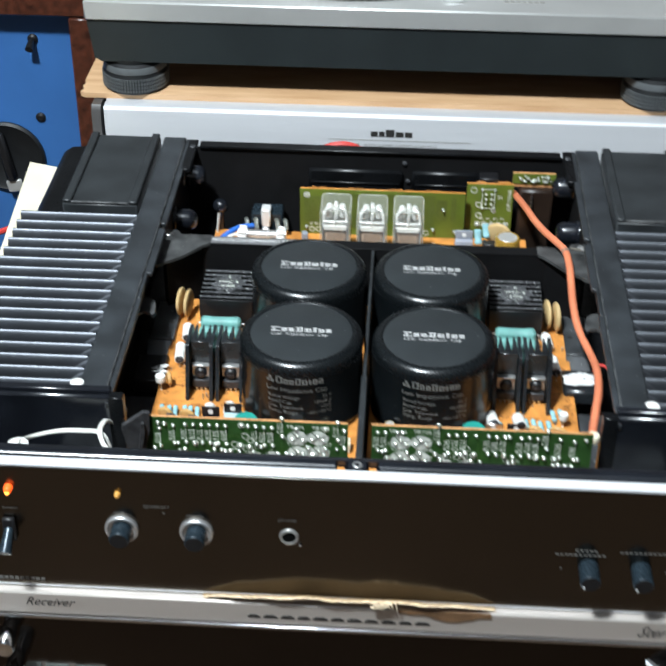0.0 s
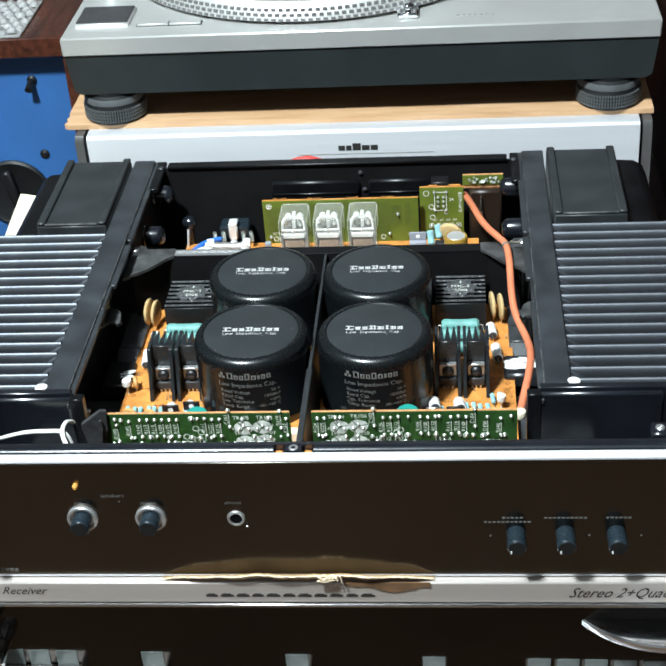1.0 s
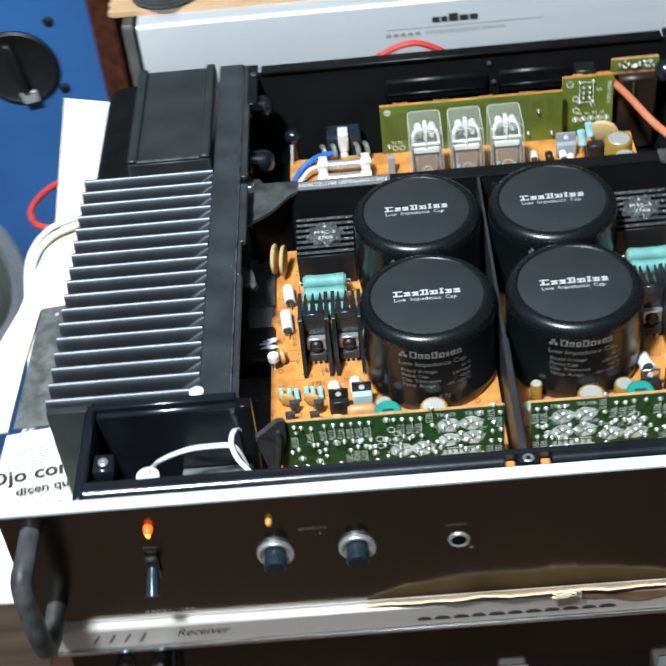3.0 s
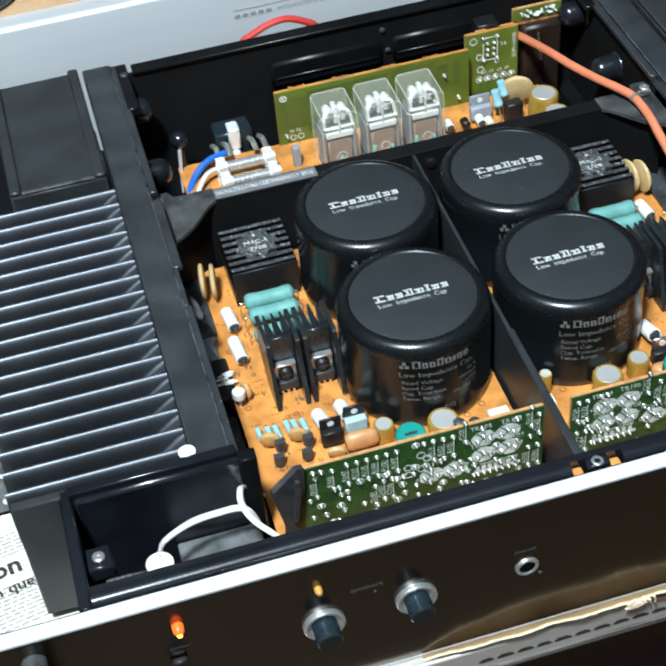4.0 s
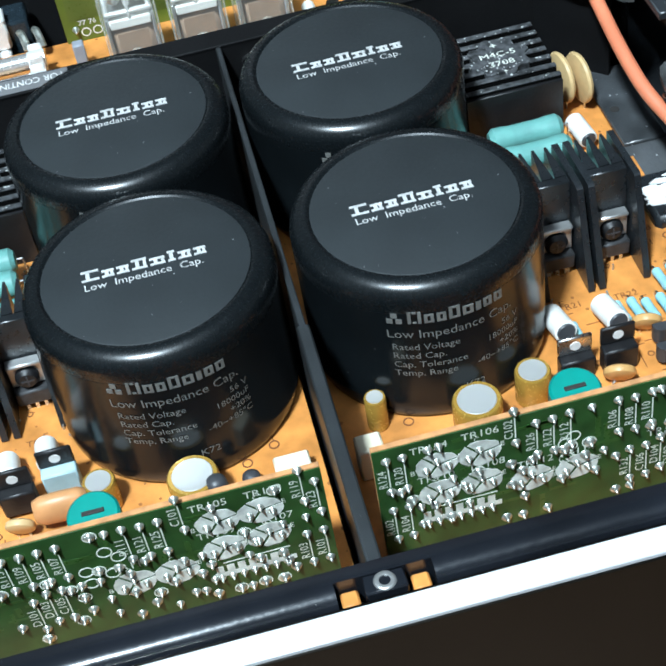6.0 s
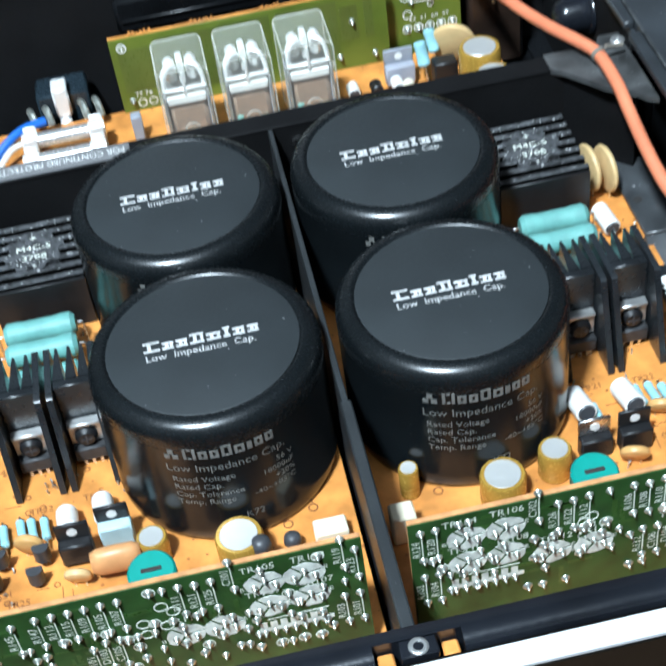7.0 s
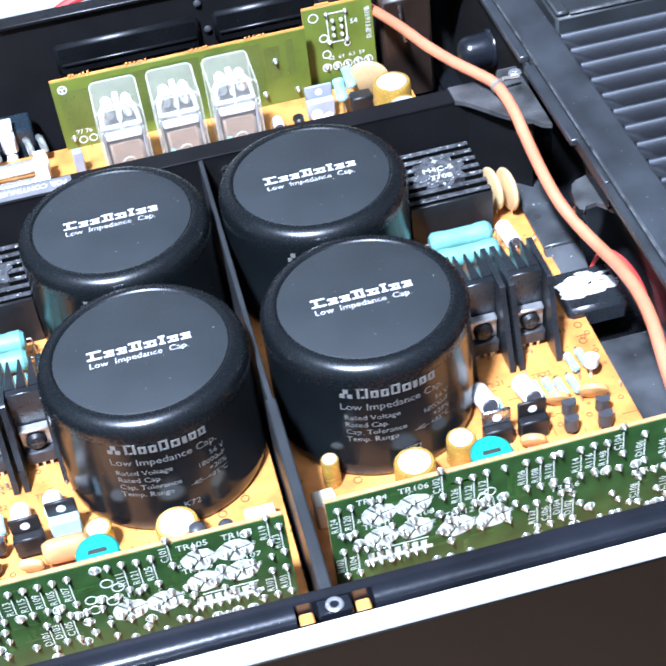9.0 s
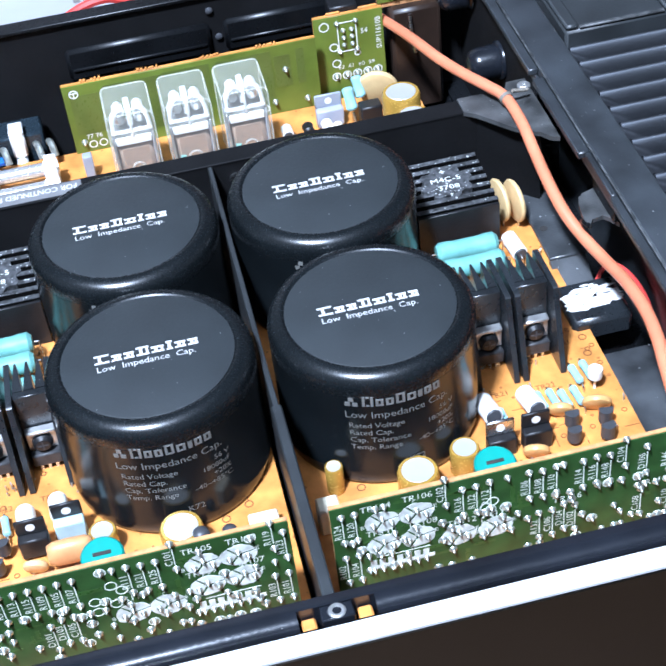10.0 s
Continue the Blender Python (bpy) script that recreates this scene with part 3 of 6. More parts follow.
for k in range(21):
    if k in (6, 7, 8, 9):
        continue
    u = -264 + k
    while u < -205:
        w = rng.uniform(1.2, 4.5)
        v = 150 - 2.1 * k - (6 if k > 9 else 0)
        q = spin @ Vector((u + 24, v, 0))
        g.box(0, w, 0, 0.8, 224.6, 224.75, 0, Matrix.Translation((q.x, q.y, 0)) @ spin)
        u += w + 0.8
tagged(part("body_print", g, INK_GREY, news, "small grey lines of print"), kind="stuff")

for nm, mt, lines, r in (("red_cable", WIRE_RED, [[(-248, 356, 219.6), (-258, 350, 219.6), (-267, 340, 219.8), (-272.5, 324, 220.6), (-270, 310, 222.4), (-263, 298, 225.6), (-250, 291, 227.4)]], 2.1),
                         ("white_cable", WIRE_WHITE, [[(-230, 296, 228), (-243, 290, 228), (-255, 282, 227), (-263, 264, 222), (-264, 235, 200), (-272, 210, 150), (-300, 190, 86)], [(-228, 300, 230), (-242, 294, 231), (-256, 286, 230), (-266, 266, 224), (-268, 238, 200), (-276, 214, 150), (-306, 196, 86)]], 2.0)):
    t = thing(nm, lines[0][0], nm.split("_")[0] + " round cable hanging beside the amplifier", "cable")
    for line in lines:
        part("strand", Geo().tube(line, r), mt, t)

# ---------------------------------------------------------------- silver amplifier behind
rev = thing("integrated_amplifier", (6, 640, 85), "silver fronted integrated amplifier with grey side cheeks", "amplifier")
part("case", Geo().box(-215, 228, 474, 800, 92, 258, 2), BLACK, rev)
g = Geo()
prof = [(461, 96), (461, 259.6), (462.2, 261.6), (464.5, 262.6), (486, 262.6), (486, 96)]
turn = Matrix(((0, 0, 1, 0), (1, 0, 0, 0), (0, 1, 0, 0), (0, 0, 0, 1)))
g.prism(prof, -209.5, 224.5, turn)
front = part("fascia", g, FASCIA, rev, "satin silver fascia with a chamfered top")
for a, b in ((-219.5, -212.5), (227, 234)):
    part("side_cheek", Geo().prism([(462.5, 94), (462.5, 257), (466, 261.8), (800, 261.8), (800, 94)], a, b, turn), GREY_CHEEK, rev, "grey metal side cheek")
for sx in (-1, 1):
    for fy in (500, 770):
        part("foot", Geo().cyl((6 + sx * 190, fy, 85), 14, 8, "z", 1), RUBBER, rev)
g = Geo()
u = -9.0
for w, h in ((5.2, 4.6), (4.2, 4.6), (6.4, 6.6), (6.0, 4.6), (5.6, 4.6)):
    g.box(u, u + w, 460.7, 461.1, 245.2, 245.2 + h * 0.9)
    u += w + 0.9
part("wordmark", g, INK_DARK, front, "black wordmark drawn as plain bars")
g = Geo().text("INTEGRATED STEREO AMPLIFIER", 3.6, (-14, 460.8, 236.6), wide=1.05).box(-41, 66, 460.7, 461.05, 242, 242.4)
for k in range(5):
    g.box(-41 + 5 * k, -37.5 + 5 * k, 460.7, 461.05, 236.7, 239.2)
part("lettering", g, INK_GREY, front, "small grey lettering")

g, rng = Geo(), random.Random(8)
left = [(-229 + rng.uniform(-1.5, 1.5), 478 + 5 * k) for k in range(5)]
g.prism([(-226, 475.5), (236, 475.5), (236, 830), (-229, 830)] + left[::-1], 262.8, 266.8)
solo("shelf_board", g, PLY, (0, 650, 263), "light pine board with a chipped corner on the silver amplifier", "board")

# ---------------------------------------------------------------- turntable
tt = thing("turntable", (8, 650, 266.8), "silver turntable with a dark grey plinth on adjustable feet", "turntable")
TX0, TX1, TY0, TY1 = -221, 238, 474, 830
g = Geo()
prof = [(TX0 + 10, 292.5), (TX1 - 10, 292.5), (TX1 - 5, 295.5), (TX1 - 1, 324.6), (TX0 + 1, 324.6), (TX0 + 5, 295.5)]
g.prism(prof, -TY1, -(TY0 + 2), Matrix(((1, 0, 0, 0), (0, 0, -1, 0), (0, 1, 0, 0), (0, 0, 0, 1))))
part("plinth", g, DECK, tt, "dark grey rubber plinth")
part("top_plate", Geo().box(TX0, TX1, TY0, TY1, 325, 340, 1.2), ALU_SATIN, tt, "silver painted top plate")
for fx in (-190, 202.5):
    for fy in (496, 795):
        f = part("foot", Geo().lathe([(0, 266.8), (23, 266.8), (24.5, 268.2), (24.5, 281), (23.6, 282.4), (23.6, 288.5), (21, 290), (21, 293.5), (0, 293.5)], (fx, fy, 0), "z", 48), RUBBER, tt, "black adjustable foot")
        if fy == 496:
            g = Geo()
            for k in range(72):
                a = 2 * math.pi * k / 72
                m = Matrix.Translation((fx, fy, 0)) @ Matrix.Rotation(a, 4, "Z")
                for z in (269.4, 272.2, 275.0, 277.8):
                    g.box(24.2, 25.4, -0.65, 0.65, z, z + 2.0, 0, m)
            tagged(part("knurling", g, FOOT_GREY, f, "dark grey knurled band"), kind="stuff")
            part("collar", Geo().lathe([(23.7, 282.6), (24.1, 283), (24.1, 287.4), (23.7, 288.2)], (fx, fy, 0), "z", 48), FOOT_GREY, f, "smooth grey collar")
pl = part("platter", Geo().lathe([(0, 341), (160, 341), (166, 343), (163, 351), (158, 356), (0, 356)], (-32, 652, 0), "z", 96), ALU_SATIN, tt, "silver platter rim")
g = Geo()
for row, (r, z, n) in enumerate(((165.6, 343.0, 180), (164.4, 346.6, 180), (163.0, 350.2, 180))):
    for k in range(n):
        a = 2 * math.pi * (k + 0.5 * (row % 2)) / n
        if math.sin(a) < -0.25:
            g.box(r - 0.6, r + 0.9, -1.7, 1.7, z, z + 2.2, 0, Matrix.Translation((-32, 652, 0)) @ Matrix.Rotation(a, 4, "Z"))
part("strobe_dots", g, STROBE, pl, "rows of grey strobe dots")
part("mat", Geo().lathe([(0, 356), (152, 356), (152, 359), (0, 359)], (-32, 652, 0), "z", 72), RUBBER, tt, "black rubber mat")
part("start_button", Geo().box(-213.5, -170.5, 496, 533, 339, 343, 0.8), ALU_SATIN, tt, "silver start button")
part("button_top", Geo().box(-212.5, -171.5, 497.5, 532, 343.1, 344, 0.3), START_FACE, tt, "dark start button face")
for a in (-163.5, -138):
    part("button_gap", Geo().box(a - 0.8, a + 25.4, 494.4, 503.2, 340.02, 340.3), INK_DARK, tt)
    part("speed_button", Geo().box(a, a + 24.6, 495.4, 502, 339, 341.8, 0.5), ALU_SATIN, tt, "silver speed button")
part("strobe_lamp", Geo().lathe([(0, 340), (10, 340), (10, 350), (8, 356), (0, 356)], (-196, 562, 0), "z", 24), CHROME, tt, "chrome strobe lamp post")
part("tonearm_rest", Geo().box(40, 56, 490, 517, 340, 344.5, 1.2).box(45, 51, 494, 513, 344.6, 350, 1.5), CHROME, tt, "chrome bracket")
g = Geo()
for k in range(7):
    g.box(85 + 4.3 * k, 88.2 + 4.3 * k, 493.5, 496.5, 340.05, 340.3)
part("wordmark", g, INK_GREY, tt, "grey wordmark drawn as plain bars")

# ---------------------------------------------------------------- the open power amplifier
amp = thing("power_amplifier", (0, 170, 224), "black power amplifier with its lid removed and the power lamp lit", "amplifier")
XZ = Matrix(((1, 0, 0, 0), (0, 0, -1, 0), (0, 1, 0, 0), (0, 0, 0, 1)))  # plate drawn in x and z, depth towards -y
part("chassis_floor", Geo().box(-195, 195, 8.5, 340, 226, 228, 0.3), BLACK, amp)
fp = part("front_panel", Geo().box(-226, 226, 0, 8, 224, 298.6, 0.4), PANEL, amp, "gloss black front panel")
part("top_edge", Geo().box(-226, 226, 0.15, 6.3, 298.7, 300.2, 0.3), ALU_EDGE, fp, "bare aluminium top edge")
part("bottom_edge", Geo().box(-226, 226, 0.15, 8, 222.4, 223.9, 0.35), ALU_EDGE, fp, "bare aluminium bottom edge")
g = Geo()
for a, b in ((-190, -10.2), (10.2, 190)):
    g.prism([(8.6, 226), (18, 226), (18, 296), (17.2, 298.6), (14.5, 299.6), (12.0, 299.55), (11.0, 299.3), (10.1, 298.8), (9.4, 298.1), (8.9, 297.2), (8.6, 296)], a, b, turn)
g.prism([(8.6, 226), (18, 226), (18, 296), (17.2, 298.6), (14.5, 299.6), (13.4, 299.6), (13.4, 290), (8.6, 290)], -10.2, 10.2, turn)
g.box(-4.4, 4.4, 8.7, 13.4, 296.5, 299.5, 0.4)
rim = part("front_rim", g, RIM, amp, "folded black steel rim")
part("rim_screw", Geo().lathe([(1.2, -1.2), (1.2, 0.3), (1.9, 0.4), (2.3, 0.2), (2.4, 0)], (0, 11, 299.5), "z", 20), GREY_METAL, rim, "threaded steel hole")
for a in (-9.4, 5.4):
    part("clip", Geo().box(a, a + 3.8, 9, 13, 291, 296.5, 0.5), PHENOLIC, rim, "orange fibre tab")

bw = part("back_wall", Geo().box(-127.5, 127.5, 334, 336, 228, 296.4, 0.3), MATT_BLACK, amp)
part("wall_flange", Geo().box(-118, 118, 332, 340, 296.5, 298.2, 0.4), BLACK, bw)
for a, b, z0, z1 in ((-46, 16, 270, 285), (22, 70, 270, 285)):
    em = part("embossed_panel", Geo().box(a, b, 330.5, 334, z0, z1, 1.6), BLACK, amp)
    part("pressed_rib", Geo().box(a + 2, b - 2, 329.6, 330.8, z0 + 5, z0 + 6.5, 0.5), BLACK, em)
for x, z in ((17, 290), (19.5, 277)):
    part("wall_screw", Geo().lathe([(0, 0), (1.6, 0), (1.6, 0.5), (0.9, 1.0), (0, 1.0)], (x, 333.2, z), "-y", 12), EPOXY_GREY, amp)

# bulkhead behind the capacitors, and the divider between the channels
g = Geo().box(-103, 103, 229.5, 231, 228, 285, 0.2).box(-103, 103, 229.5, 238.5, 284.2, 285.6, 0.3)
for s in (-1, 1):
    pts = [(s * 102.5, 230.3), (s * 103, 229.5), (s * 122, 211), (s * 123, 212)]
    g.prism(pts if s > 0 else pts[::-1], 228, 284)
bulk = part("bulkhead", g, MATT_BLACK, amp, "black steel bulkhead")
for s in (-1, 1):
    pts = [(s * x, y) for x, y in ((98, 229.4), (102, 226.5), (106, 221.5), (112, 214), (117, 209.5), (121, 207), (123.4, 203.5), (126.5, 202), (126.5, 243), (119, 243), (117, 238.6), (98, 238.6))]
    part("corner_tab", Geo().prism(pts if s > 0 else pts[::-1], 284.3, 286.2), BLACK_DUSTY, bulk, "dusty grey corner tab")
    part("tab_screw", Geo().lathe([(0, 0), (2.6, 0), (2.6, 0.6), (2.0, 1.1), (0.7, 1.1), (0.6, 0.7), (0, 0.7)], (s * 124.5, 238, 286.2), "z", 14), GREY_METAL, bulk, "zinc tab screw")
g = Geo().box(-0.9, 0.9, 19, 229, 228, 285.5, 0.3).box(-1.7, 1.7, 19, 100, 284.5, 286.4, 0.5)
part("divider", g, COVER_BLACK, amp, "thin black steel divider plate")
part("divider_screw", Geo().lathe([(0, 0), (2.4, 0), (2.4, 1), (0, 1.6)], (9, 229.3, 278), "-y", 12), STEEL, amp)

# side brackets with their lugs
for s in (-1, 1):
    g = Geo()

    def slab(x0, x1, y0, y1, z0, z1, b=0.4):
        g.box(min(s * x0, s * x1), max(s * x0, s * x1), y0, y1, z0, z1, b)

    slab(126.6, 128, 57, 344, 290.8, 294.2)
    slab(125.0, 128.1, 64, 150, 294.3, 296.9)
    slab(126.0, 128.1, 150.2, 176, 294.3, 296.9)
    slab(123.8, 128.1, 176.2, 226, 294.3, 296.9)
    slab(124.4, 128.1, 232, 344, 294.3, 296.9)
    br = part("side_bracket", g, SINK, amp, "scuffed black side bracket")

    def lug(nm, x0, x1, y0, y1, z0, z1, bev, mt=None):
        part(nm, Geo().box(min(s * x0, s * x1), max(s * x0, s * x1), y0, y1, z0, z1, bev), mt or BLACK, amp)

    lug("bracket_foot", 119, 126.4, 57, 63, 240, 297.2, 0.5)
    lug("bracket_flange", 120, 126.4, 302, 344, 294, 297.0, 0.6)
    pts = [(131, 175.5), (124.9, 173.5), (122.6, 171.5), (121.4, 168), (120.6, 163), (120.2, 158.5), (121.1, 155.5), (123.0, 158.6), (127, 159.3), (129, 157.2), (131, 153.5)]
    pts = [(s * x, y) for x, y in pts]
    part("bracket_lug", Geo().prism(pts if s > 0 else pts[::-1], 279.8, 281.6), BLACK_DUSTY, amp, "folded black lug")
    part("lug_fold", Geo().tube([(s * 121.2, 155.8, 280.8), (s * 120.2, 158.8, 280.4), (s * 120.4, 161.5, 279.2)], 1.0, 8, 4), BLACK, amp, "glossy folded lug edge")
    lug("lug_web", 129, 130.4, 154, 175, 281.4, 291.5, 0.3)
    lug("bracket_lug", 121, 126.4, 66, 76, 276, 279, 1)
    lug("bracket_side", 126.9, 127.9, 232, 333.5, 228, 290.6, 0.2, MATT_BLACK)
    # lower plates beside the board
    lug("lower_plate", 116.4, 142, 67, 132, 240, 242.6, 0.4, DUST_PLATE)
    lug("lower_plate", 114, 128, 176, 216, 250.5, 252, 0.4, DUST_PLATE)
    part("plate_hole", Geo().cyl((s * 117.5, 193.5, 252.0), 1.5, 0.12, "z", 0, 14), INK_DARK, amp)
    tilt = Matrix.Translation((s * 121.5, 172, 247)) @ Matrix.Rotation(radians(32), 4, "X")
    part("sloped_plate", Geo().box(-7.5, 6.5, -11, 6, -1, 1, 0.3, tilt), DUST_PLATE, amp, "sloped glossy black plate")
    part("chassis_ledge", Geo().box(min(s * 118, s * 193), max(s * 118, s * 193), 67, 344, 228.2, 230), BLACK, amp)
    for by, bz in ((274, 276), (318, 284)):
        part("boss", Geo().lathe([(8.2, 0), (8.0, 1.2), (7.0, 1.6), (6.8, 9.5), (6.2, 11.5), (4.6, 13.2), (2.4, 14.0), (0, 14.2)], (0, 0, 0), "x", 24, Matrix.Translation((s * 126.5, by, bz)) @ (Matrix.Rotation(math.pi, 4, "Z") if s > 0 else Matrix.Identity(4))), RIM, amp, "rounded glossy black boss", sharp=60)
    for sy, sz in ((71, 279), (333, 297.0)):
        part("bracket_screw", Geo().lathe([(0, 0), (2.1, 0), (2.1, 0.5), (1.6, 1.0), (0.6, 1.05), (0.5, 0.6), (0, 0.6)], (s * 122.5, sy, sz), "z", 14), EPOXY_GREY, amp, "dark bracket screw")

# pocket at each end of the front
for s in (-1, 1):
    g = Geo()

    def slab(x0, x1, y0, y1, z0, z1, b=0.4):
        g.box(min(s * x0, s * x1), max(s * x0, s * x1), y0, y1, z0, z1, b)

    slab(190.2, 195, 8.5, 66, 226, 297.5, 1)
    part("pocket_side", g, RIM, amp, "black pocket side wall")
    for nm, (x0, x1, y0, y1, z0, z1, bev) in (("pocket_wall", (122, 190, 58, 61.4, 228, 297, 1.2)), ("pocket_lip", (126, 192, 61.5, 66, 294, 298.6, 0.5)), ("pocket_lug", (180, 190, 29, 40, 285, 292, 1))):
        part(nm, Geo().box(min(s * x0, s * x1), max(s * x0, s * x1), y0, y1, z0, z1, bev), RIM, amp)
    part("lug_screw", Geo().lathe([(0, 0), (2.4, 0), (2.4, 0.5), (1.8, 1.0), (0.7, 1.0), (0.6, 0.6), (0, 0.6)], (s * 185, 34.5, 292), "z", 18), GREY_METAL, amp, "zinc lug screw")
    part("pocket_shelf", Geo().box(min(s * 122.5, s * 156), max(s * 122.5, s * 156), 18.5, 57.5, 257, 259, 0.6), FELT, amp, "dusty grey pocket shelf")
    hd = Geo().tube([(s * 214, 0, 288), (s * 214, -14, 288), (s * 215, -25, 284), (s * 215, -27, 262), (s * 215, -25, 240), (s * 214, -14, 236), (s * 214, 0, 236)], 4.6, 12, 5)
    part("handle", hd, BLACK_DUSTY, amp, "grey-black rounded panel handle")

# controls on the front panel
led = part("power_lamp", Geo().lathe([(0, 0), (2.1, 0), (2.1, 1.4), (1.9, 2.8), (1.1, 3.8), (0, 4.2)], (-163.4, 0, 286.2), "-y", 20), LED_RED, amp, "lit orange-red power lamp")
part("lamp_core", Geo().lathe([(0, 0), (1.2, 0.2), (1.0, 0.9), (0, 1.3)], (-163.4, -3.3, 285.4), "-y", 14), LED_CORE, led)
part("standby_lamp", Geo().lathe([(0, 0), (1.5, 0), (1.5, 1.8), (0.8, 3), (0, 3.3)], (-111.8, 0, 285.0), "-y", 16), LED_AMBER, amp, "unlit amber indicator lamp")
for kx in (-111.3, -75.5):
    ring = part("push_button", Geo().lathe([(0, 1), (6.0, 1), (6.3, 1.9), (6.6, 2.2), (7.7, 2.2), (8.1, 1.7), (8.1, 0)][::-1], (kx, 0, 263.5), "-y", 36), ALU, amp, "brushed ringed push button")
    part("cap", Geo().lathe([(0, 0), (4.9, 0), (4.9, 8.9), (4.4, 9.5), (0, 9.5)], (kx, 0, 263.5), "-y", 28), KNOB, ring, "blue-black button cap")
    # black disc paints the shade on the cap's front, away from the high lamp
    part("cap_shade", Geo().cyl((kx, -9.52, 263.5), 4.3, 0.3, "-y", 0.1), EPOXY, ring, "cap front blackened for its shade")
jk = part("headphone_jack", Geo().lathe([(3.2, 0.2), (3.3, 1.0), (3.8, 1.3), (4.5, 1.0), (4.8, 0)][::-1], (-31.3, 0, 262.8), "-y", 28), GREY_METAL, amp, "bright headphone jack ring")
part("bore", Geo().lathe([(0, 0.3), (3.35, 0.3), (3.35, 0.6), (0, 0.65)], (-31.3, 0, 262.8), "-y", 20), DEEP_SHADE, jk)
part("locating_pin", Geo().box(-26.8, -25.2, -1.4, 0, 257, 258.6, 0.4), CHROME, jk)
for kx in (111.2, 135.9, 161.4):
    k = part("knob", Geo().lathe([(0, 0), (4.9, 0), (4.9, 11.0), (4.3, 11.7), (0, 11.7)], (kx, 0, 252.0), "-y", 28), KNOB, amp, "small blue-black knob")
    # the knob's shaded front, put in as a black disc
    part("face", Geo().cyl((kx, -11.72, 252.0), 4.2, 0.3, "-y", 0.1), EPOXY, k, "knob front blackened for its shade")
    part("pointer", Geo().box(kx - 3.2, kx - 2.4, -12.2, -11.9, 248.6, 250.6, 0.1), INK, k, "white pointer mark")
sw = part("power_switch", Geo().box(-168.5, -162.5, -3, 0, 254, 268, 0.8), EPOXY, amp, "black power switch")
part("lever", Geo().tube([(-165.5, -2, 262), (-165.8, -7, 258), (-166, -12, 254.5)], lambda w: 2.2 + 1.1 * w, 14, 5), KNOB, sw, "blue-black switch lever")
g = Geo().text("speakers", 3.6, (-94, -0.15, 277), align="CENTER").text("main", 2.8, (-112, -0.15, 272.4), align="CENTER").text("remote", 2.8, (-76, -0.15, 272.4), align="CENTER")
g.text("phones", 3.0, (-32, -0.15, 272.2), align="CENTER").text("power", 3.0, (-164, -0.15, 272.6), align="CENTER").box(-91.2, -90.5, -0.3, 0, 273.8, 274.4)
for cx, w, z in ((110.6, 13, 261.8), (136.1, 22, 261.6), (162.9, 14, 261.6), (108, 26, 259.0)):
    n = int(w / 2.2)
    for k in range(n):
        g.box(cx - w / 2 + 2.2 * k, cx - w / 2 + 2.2 * k + 1.5, -0.2, 0, z, z + 0.9)
for cx, w, z in ((-163, 24, 226.6),):
    for k in range(int(w / 2.6)):
        g.box(cx - w / 2 + 2.6 * k, cx - w / 2 + 2.6 * k + 1.9, -0.2, 0, z, z + 1.8)
for x in (97.8, 147.5, 173.5):
    g.box(x, x + 0.9, -0.3, 0, 250, 250.9)
tagged(part("lettering", g, INK_DIM, fp, "small grey lettering"), kind="stuff")

# ---------------------------------------------------------------- heat sinks


